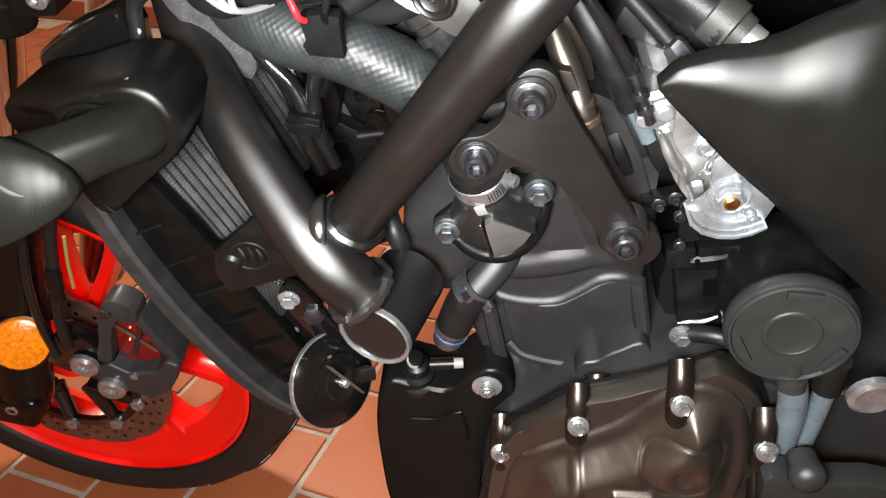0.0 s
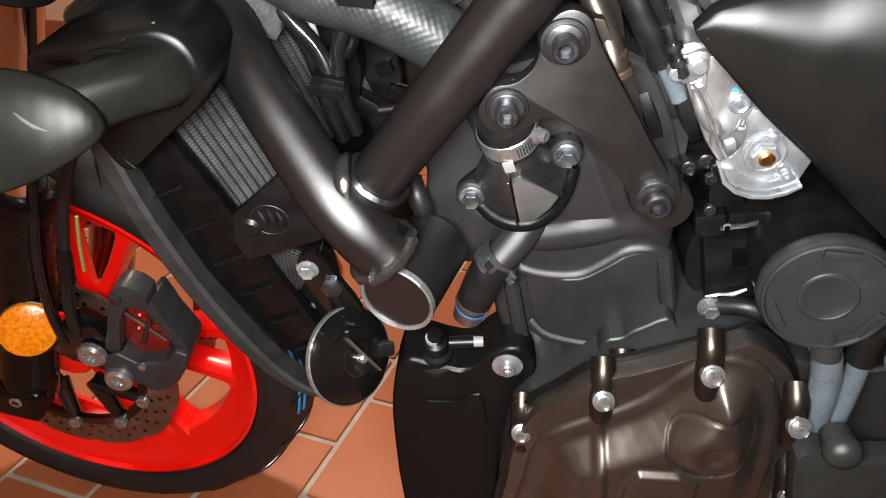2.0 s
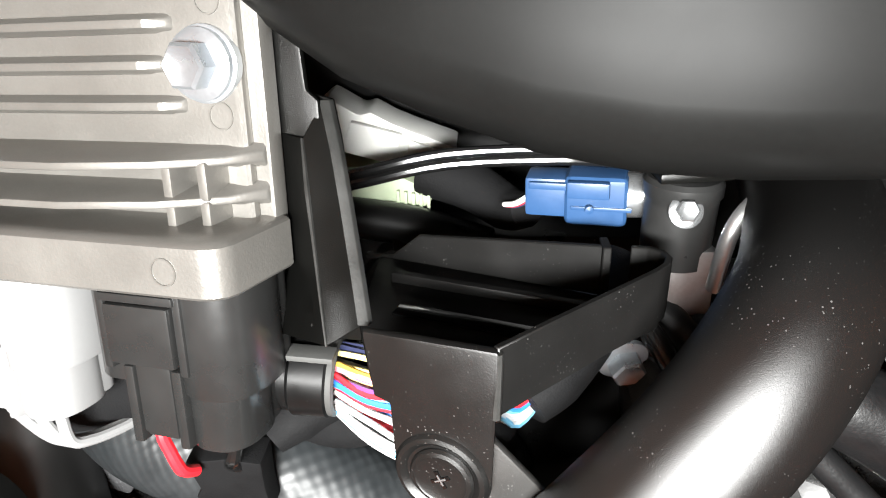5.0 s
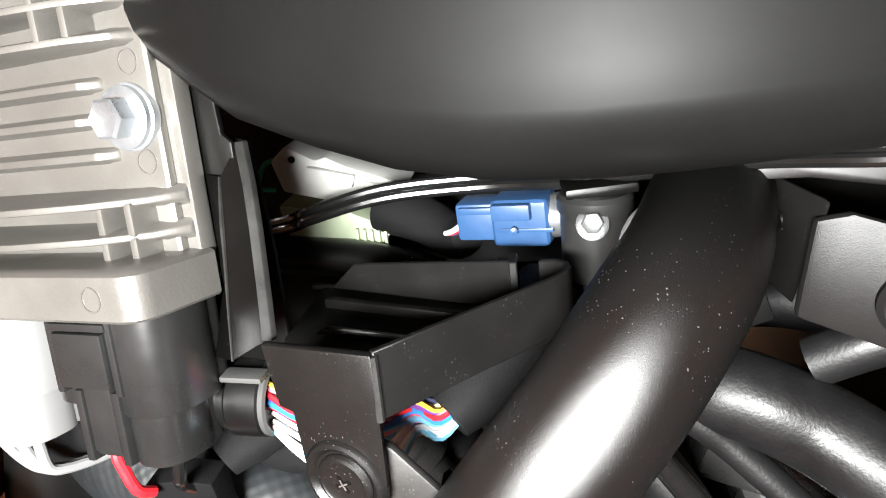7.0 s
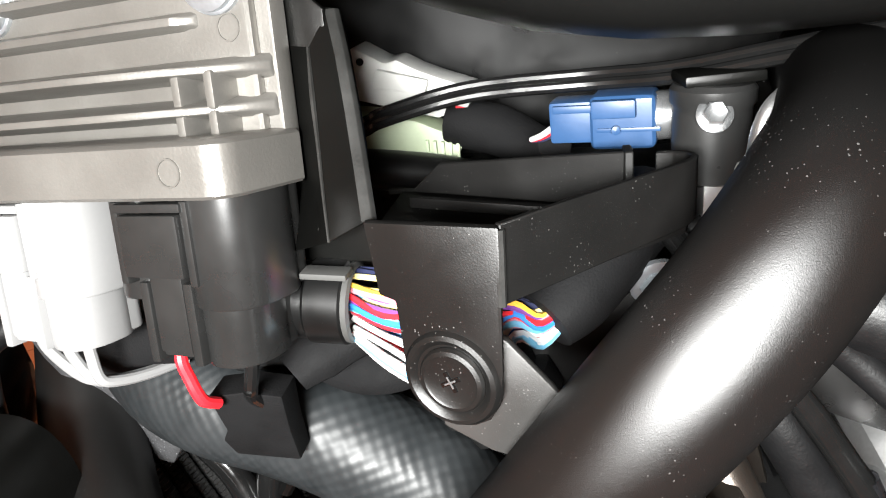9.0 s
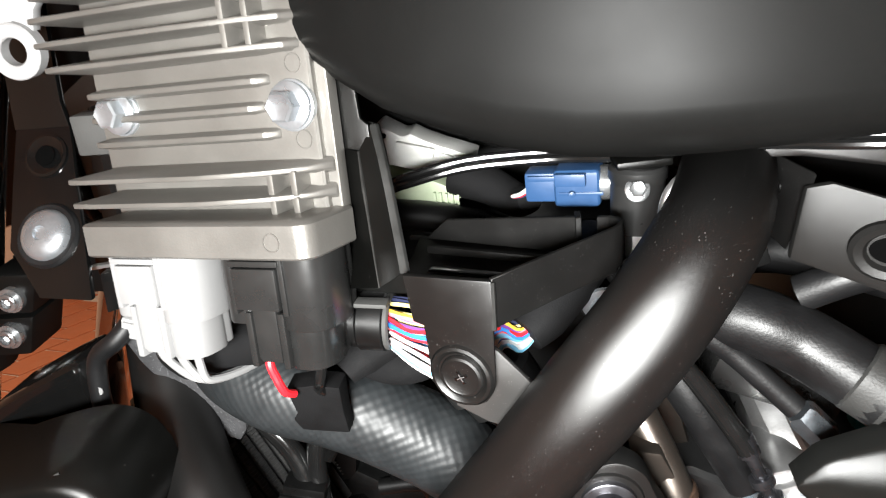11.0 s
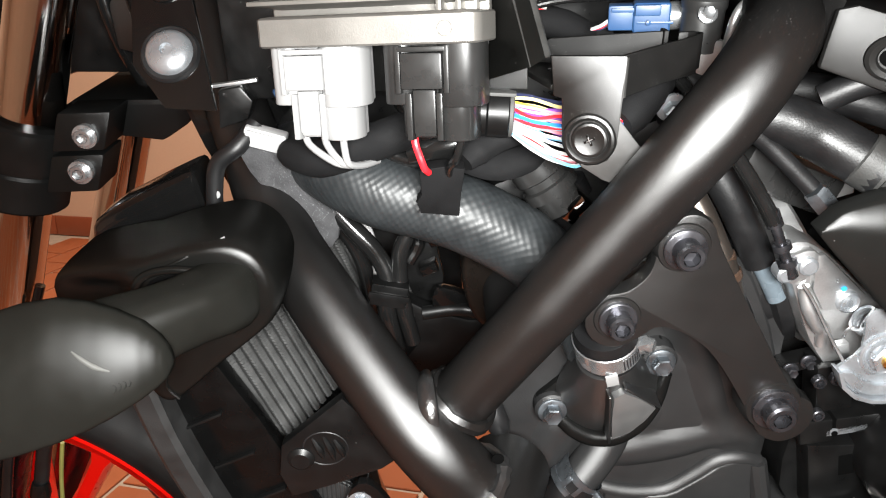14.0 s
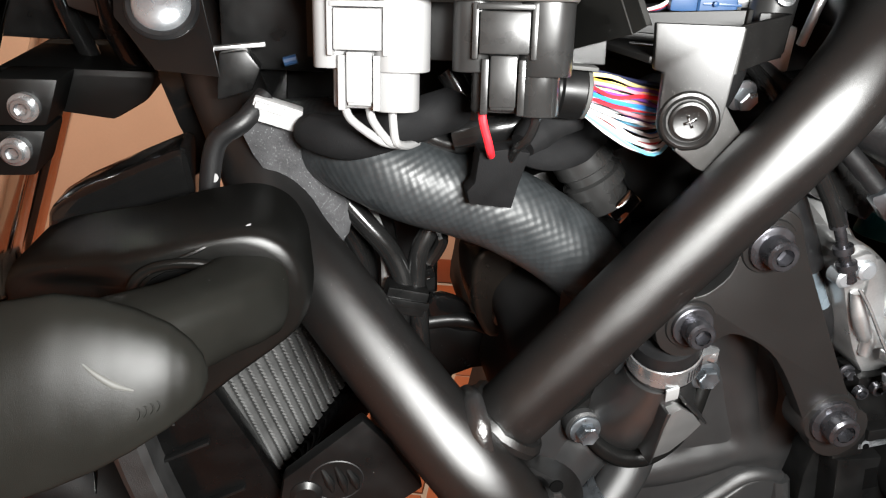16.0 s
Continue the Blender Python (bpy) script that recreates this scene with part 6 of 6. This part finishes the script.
part("rubber", lathe(DB, SN, ((-.002, .0158), (.0015, .0158), (.0030, .0146), (.0030, 0)), 36), RUBBER, lbr)
part("dome_bolt", lathe(DB + SN * .0028, SN, ((0, .0125), (.0012, .0123), (.0032, .0106), (.0048, .0074), (.0054, .0034), (.0040, .0029), (.0040, 0)), 36), ZINC, lbr, "domed bright bolt")
part("hole_ring", lathe((-.2062, .5765, .6890), SN, ((-.002, .0110), (.0010, .0108), (.0014, .0095), (.0004, .0075), (.0004, 0)), 28), GLOSS, lbr)
# Black disc painted as the shade inside the hole.
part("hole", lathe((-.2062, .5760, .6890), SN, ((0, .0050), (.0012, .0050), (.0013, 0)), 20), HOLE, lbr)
ear = part("alloy_bracket", plate([(-.1965, .7480), (-.2000, .7600), (-.2140, .7680), (-.2320, .7750), (-.240, .83), (-.17, .83), (-.14, .80), (-.150, .7790), (-.1700, .7650), (-.1770, .7560), (-.1785, .7475), (-.1870, .7525)], lambda x, h: .552 + (h - .74) * .2, lambda x, h: .558 + (h - .74) * .2, .0012), GREYW, bike, "pale cast bracket with an eye")
part("eye", lathe((-.188, .5535, .7405), OUT, ((-.0035, .0064), (-.0035, .0112), (-.0028, .0119), (.0028, .0119), (.0035, .0112), (.0035, .0064), (.0028, .0058), (-.0028, .0058), (-.0035, .0064)), 36, ends=False), GREYW, ear)

# looms and small connectors
foam = part("foam_pad", plate(rounded([(-.170, .615), (-.150, .612), (-.137, .599), (-.124, .578), (-.118, .565), (-.124, .548), (-.140, .560), (-.165, .595)], 2), .540, .556, .002), FOAM, bike, "speckled grey foam pad")
gp = part("grey_plug", block((-.153, .536, .6155), (.022, .010, .0105), (V(1, 0, -.3), V(0, 1, 0), V(.3, 0, 1)), .0015), GREYW, bike, "light grey connector in black tape")
part("ridge", block((-.155, .5305, .6185), (.014, .002, .003), (V(1, 0, -.3), V(0, 1, 0), V(.3, 0, 1)), .0005), GREYW, gp)
part("taped_loom", tube([(-.1410, .530, .6115), (-.1370, .526, .6100), (-.122, .516, .6105), (-.102, .513, .6170), (-.080, .515, .6240), (-.060, .530, .6280)], [.0060, .0085, .0098, .0098, .0095, .0090], 14), TAPE, bike, "wiring loom wrapped in black tape")
part("clip_block", plate([(-.180, .617), (-.164, .622), (-.160, .632), (-.166, .640), (-.178, .638)], .548, .560, .0015), PLASTIC, bike, "black cable clip")
part("metal_strip", block((-.172, .556, .640), (.028, .004, .0018), (V(1, 0, .12), V(0, 1, 0), V(-.12, 0, 1)), .0004), ALU, bike, "thin bright metal strip")
part("blue_tip", lathe((-.150, .556, .634), (1, 0, .3), ((0, .0022), (.006, .0022)), 10), BLUE, bike, "small blue cable tip")
for pts, r in (
    ([(-.135, .553, .585), (-.114, .543, .562), (-.099, .539, .545), (-.092, .535, .528), (-.094, .532, .512), (-.090, .54, .48)], .0055),
    ([(-.075, .548, .580), (-.079, .541, .560), (-.085, .538, .546), (-.086, .535, .528), (-.084, .532, .512), (-.080, .54, .485)], .0050),
    ([(-.105, .53, .625), (-.095, .528, .616), (-.083, .524, .608), (-.070, .522, .607), (-.055, .53, .612)], .0052),
    ([(-.145, .57, .575), (-.125, .568, .555), (-.110, .565, .53), (-.105, .57, .49)], .0060),
    ([(-.075, .518, .612), (-.055, .512, .618), (-.035, .518, .622), (-.010, .54, .62)], .0085),
    ([(-.080, .52, .640), (-.070, .515, .626), (-.062, .515, .618), (-.05, .52, .614)], .0055),
):
    part("wiring_lead", tube(pts, r, 12), CABLE, bike, "black sheathed wiring lead")
sw = part("switch_plug", lathe((-.0085, .530, .5960), (.55, -.1, -.80), ((-.014, .0110), (-.008, .0118), (-.007, .0148), (.001, .0148), (.002, .0132), (.006, .0132), (.007, .0152), (.013, .0152), (.014, .0120), (.024, .0118)), 28), CONNB, bike, "black round plug behind the radiator hose")
part("metal_body", block((.0095, .522, .5790), (.0100, .012, .0160), (V(.8, 0, -.6), V(0, 1, 0), V(.6, 0, .8)), .0015), CHROME, sw, "bright metal body of the plug")
part("lead", tube([(-.0150, .532, .6060), (-.0240, .534, .6090), (-.0330, .532, .6040), (-.0400, .534, .5980)], .0040, 12), CABLE, sw)
kn = part("cable_clip", block((-.092, .531, .524), (.021, .012, .014), (V(1, 0, -.2), V(0, 1, 0), V(.2, 0, 1)), .0012), PLASTIC, bike, "black cable clip round two leads")
part("strap", block((-.092, .5245, .524), (.023, .002, .004), (V(1, 0, -.2), V(0, 1, 0), V(.2, 0, 1)), .0005), PLASTIC, kn)
part("ignition_coil", lathe((-.004, .552, .597), (.45, 0, -.85), ((-.03, .013), (-.004, .013), (-.002, .016), (.006, .016), (.008, .012), (.018, .012), (.020, .016), (.030, .016), (.032, .012), (.05, .012)), 24), RUBBER, bike, "black rubber spark plug cap")
part("coil_plug", block((-.026, .550, .600), (.026, .016, .014), (V(1, 0, .3), V(0, 1, 0), V(-.3, 0, 1)), .0015), PLASTIC, bike, "black plug on the spark plug cap")
CAM = [(-.0475, .5277), (-.0297, .5327), (.0005, .5137), (.0157, .5000), (.0107, .4786), (-.0283, .4739), (-.0400, .4801), (-.0480, .502)]
hc2 = part("cam_cover", plate(rounded(CAM, 3), .570, .615, .007, 4), POSTM, bike, "bronze-painted cam cover behind the hose")
part("pad", plate(rounded([(-.0340, .4860), (-.0330, .4960), (-.0270, .5010), (-.0120, .5000), (-.0040, .4960), (-.0045, .4850), (-.0160, .4800)], 3), .5655, .574, .003, 3), BRONZE, hc2)
part("inner_shield", plate([(-.160, .590), (-.160, .672), (.085, .672), (.085, .53), (.0, .535), (-.045, .538), (-.064, .529), (-.064, .505), (-.060, .485), (-.064, .441), (-.09, .446), (-.127, .524)], .622, .630, .001), PLASTIC, bike, "black splash panel behind the wiring")
part("lower_shield", plate(rounded([(-.098, .365), (-.100, .475), (-.072, .470), (-.045, .462), (-.020, .458), (-.022, .434), (-.049, .428), (-.055, .365)], 2), .600, .616, .003), PLASTIC, bike, "black panel behind the frame joint")
# Added panel that keeps the gap dark and hides the floor behind it.
part("gap_blocker", plate(rounded([(-.115, .376), (-.118, .440), (-.100, .492), (-.058, .497), (-.046, .470), (-.045, .390), (-.062, .372)], 2), .698, .72, .003), PLASTIC, bike, "black filler panel added deep behind the radiator")
part("rubber_mount", tube([(-.0375, .498, .4780), (-.0350, .4905, .4700), (-.0320, .4885, .4620), (-.0300, .4920, .4520)], [.0050, .0068, .0068, .0050], 16), RUBBER, bike, "black rubber piece beside the cylinder head")
part("cable_guide", plate(rounded([(-.0660, .4880), (-.0520, .4860), (-.0420, .4800), (-.0400, .4680), (-.0560, .4660), (-.0680, .4720)], 2), .598, .606, .002), GLOSS, bike, "black cable guide behind the frame joint")
part("cross_pipe", tube([(-.075, .60, .468), (-.055, .60, .4705), (-.040, .598, .470), (-.02, .60, .46)], .0050, 12), PLASTIC, bike, "black pipe between radiator and engine")
part("fan_shroud", plate(rounded([(-.150, .57), (-.13, .585), (-.10, .56), (-.085, .50), (-.10, .46), (-.14, .50)], 2), .60, .63, .003), PLASTIC, bike, "black fan housing behind the radiator")

part("loom_end", lathe((-.004, .51, .622), (.8, .5, .3), ((0, .011), (.03, .011)), 16), TAPE, bike, "taped end of the coloured loom")

# black cast parts between cylinder and canister
for x, h, a, b in ((.150, .485, .020, .030), (.146, .455, .018, .016), (.168, .460, .024, .012)):
    part("starter_bracket", block((x, .492, h), (a, .018, b), (V(1, 0, .15), V(0, 1, 0), V(-.15, 0, 1)), .0015), PLASTIC, bike, "black bracket beside the cylinder")
for x, h in ((.1385, .492), (.1475, .494), (.142, .470)):
    part("small_screw", socket_bolt((x, .482, h), OUT, .0036, .004), DARKBOLT, bike, "small dark socket screw")
part("tape_tail", tube([(-.055, .520, .612), (-.035, .515, .606), (-.018, .520, .608), (-.004, .530, .618)], .0090, 14, flat=.7), TAPE, bike, "taped loom running to the coloured wires")
part("white_lead", tube([(-.108, .560, .560), (-.103, .552, .548), (-.100, .549, .535), (-.099, .552, .520)], .0030, 10), GREYW, bike, "pale lead among the black ones")
part("bright_lead", tube([(-.074, .546, .575), (-.077, .540, .562), (-.074, .538, .552), (-.080, .537, .540)], .0034, 10), GLOSS, bike, "glossy black lead")
for x, h in ((-.064, .520), (-.070, .498), (-.062, .560), (-.100, .575)):
    part("loom_tie", block((x, .612, h), (.012, .012, .007), (V(1, 0, .4), V(0, 1, 0), V(-.4, 0, 1)), .001), GLOSS, bike, "black plastic clip in the frame's depth")

# lower right: gear linkage and foot rest plate
peg = part("foot_rest_plate", plate(rounded([(.2046, .3377), (.2187, .3420), (.2437, .3355), (.300, .330), (.330, .250), (.270, .200), (.232, .225), (.2140, .290)], 2), .401, .420, .003), CANM, bike, "grey-black foot rest plate")
part("ball_joint", lathe((.2284, .405, .3487), OUT, ((-.01, .0095), (0, .0105), (.004, .0118), (.009, .0108), (.0125, .0075), (.0140, .003), (.0140, 0)), 28), CANM, peg)
part("pivot", lathe((.243, .405, .428), OUT, ((0, .014), (.004, .014), (.006, .011), (.005, .006), (.005, 0)), 28), STEEL, peg, "bright pivot bolt")
part("starter_housing", plate(rounded([(.140, .42), (.150, .455), (.185, .455), (.19, .40), (.15, .385)], 2), .50, .60, .004), PLASTIC, bike, "black starter housing")
part("loop_bolt", flange_bolt((.153, .470, .401), OUT, .0055, .008), STEEL, bike, "bright flange bolt")
part("heat_hose", tube([(.158, .470, .402), (.175, .462, .408), (.19, .46, .402), (.21, .47, .39)], .0060, 14), RUBBER, bike, "short black hose")
relay = part("relay_box", plate([(.1440, .4440), (.1720, .4445), (.1940, .3950), (.1550, .3910)], .4845, .52, .0016), PLASTIC, bike, "black starter relay box beside the canister")
part("groove", block((.1690, .4850, .4300), (.0090, .0012, .0150), ((1, 0, .2), (0, 1, 0), (-.2, 0, 1)), .0003), HOLE, relay)
part("clip_strip", tube([(.1530, .4815, .3985), (.1600, .4805, .4010), (.1690, .4805, .4020), (.1780, .4815, .4060)], [.0008, .0016, .0018, .0010], 8, flat=.5), SATIN, relay, "thin bright strip above the bolt")
part("metal_tag", plate([(.1513, .4560), (.1736, .4610), (.1745, .4570), (.1665, .4545), (.1520, .4520)], .4830, .4842, .0003), ZINC, relay, "bright bent metal tag")
part("tag_hole", lathe((.1560, .4826, .4545), OUT, ((0, .0018), (.0004, .0018), (.0005, 0)), 14), HOLE, relay)

# floor tiles, the nearest of the floor
tile_mesh = None
TW, TL, J = .143, .218, .010
rest = []
for i in range(-21, 21):
    for j in range(-18, 1):
        x = i * TW + .02
        y = (j + (.5 if i % 2 else 0)) * TL - .05
        c = ROOM @ V(x, y, 0)
        if not -1.9 < y + 1.9 < 1.95:
            continue
        if not (-1.15 < c.x < .35 and .55 < c.y < 2.7):
            rest.append((x, y))
            continue
        if tile_mesh is None:
            bm = block((0, 0, -.003), (TW - J, TL - J, .006), width=.0012, steps=1)
            tile_mesh = finish(bm)
            tile_mesh.materials.append(TILE)
        t = new("tile", tile_mesh)
        t.parent = floor
        t.matrix_parent_inverse = Matrix()
        t.matrix_basis = floor.matrix_basis.inverted() @ ROOM @ Matrix.Translation((x, y, .0)) 

verts, faces = [], []
for x, y in rest:
    n = len(verts)
    a, b = (TW - J) / 2, (TL - J) / 2
    for z, k in ((-.006, 0), (-.001, 0), (0, .0012)):
        verts += [(x - a + k, y - b + k, z), (x + a - k, y - b + k, z), (x + a - k, y + b - k, z), (x - a + k, y + b - k, z)]
    for lay in (0, 4):
        for q in range(4):
            faces.append((n + lay + q, n + lay + (q + 1) % 4, n + lay + 4 + (q + 1) % 4, n + lay + 4 + q))
    faces.append((n + 8, n + 9, n + 10, n + 11))
me = bpy.data.meshes.new("outer_tiles")
me.from_pydata(verts, [], faces)
me.materials.append(TILE)
outer = tagged(new("outer_tiles", me), kind="stuff")
outer.parent = floor
outer.matrix_parent_inverse = Matrix()
outer.matrix_basis = floor.matrix_basis.inverted() @ ROOM

part("airbox", plate(rounded([(-.15, .655), (-.16, .70), (-.15, .92), (.30, .92), (.30, .63), (.10, .62), (.02, .64)], 2), .600, .80, .006), PLASTIC, bike, "black airbox under the tank")
part("coil_cover", plate(rounded([(-.045, .548), (-.045, .60), (-.01, .628), (.09, .640), (.125, .60), (.122, .548), (.05, .540), (0, .542)], 2), .612, .66, .005), PLASTIC, bike, "black cover over the ignition coils")
part("tray_floor", block((.03, .575, .648), (.10, .04, .006), width=.001), PLASTIC, bike, "black sheet under the airbox")

part("control_box", block((-.155, .590, .668), (.050, .026, .085), width=.002), PLASTIC, bike, "black box beside the rectifier")
part("box_ledge", block((-.161, .556, .703), (.022, .012, .018), width=.0015), GREYR, bike, "grey rubber block beside the rectifier")
head = part("steering_head", lathe((-.245, .74, .612), (.33, 0, 1), ((0, .036), (.02, .038), (.21, .038), (.23, .034)), 32), FRAME, bike, "dark steering head tube")
part("gusset", plate(rounded([(-.27, .640), (-.25, .70), (-.16, .74), (-.14, .66), (-.19, .630)], 2), .655, .675, .003), FRAME, head)
part("headlamp_housing", plate(rounded([(-.42, .622), (-.33, .612), (-.275, .612), (-.240, .612), (-.20, .606), (-.14, .60), (-.13, .80), (-.16, .96), (-.40, .96)], 2), .715, .735, .004), PLASTIC, bike, "black plastic parts round the steering head")
part("control_cable", tube([(-.26, .66, .80), (-.258, .655, .72), (-.250, .655, .665), (-.246, .66, .63), (-.235, .67, .60)], .0075, 12), CABLE, bike, "black control cable by the steering head")
part("control_cable", tube([(-.30, .70, .80), (-.290, .69, .70), (-.283, .69, .645), (-.270, .70, .60)], .0060, 12), CABLE, bike, "black control cable by the steering head")
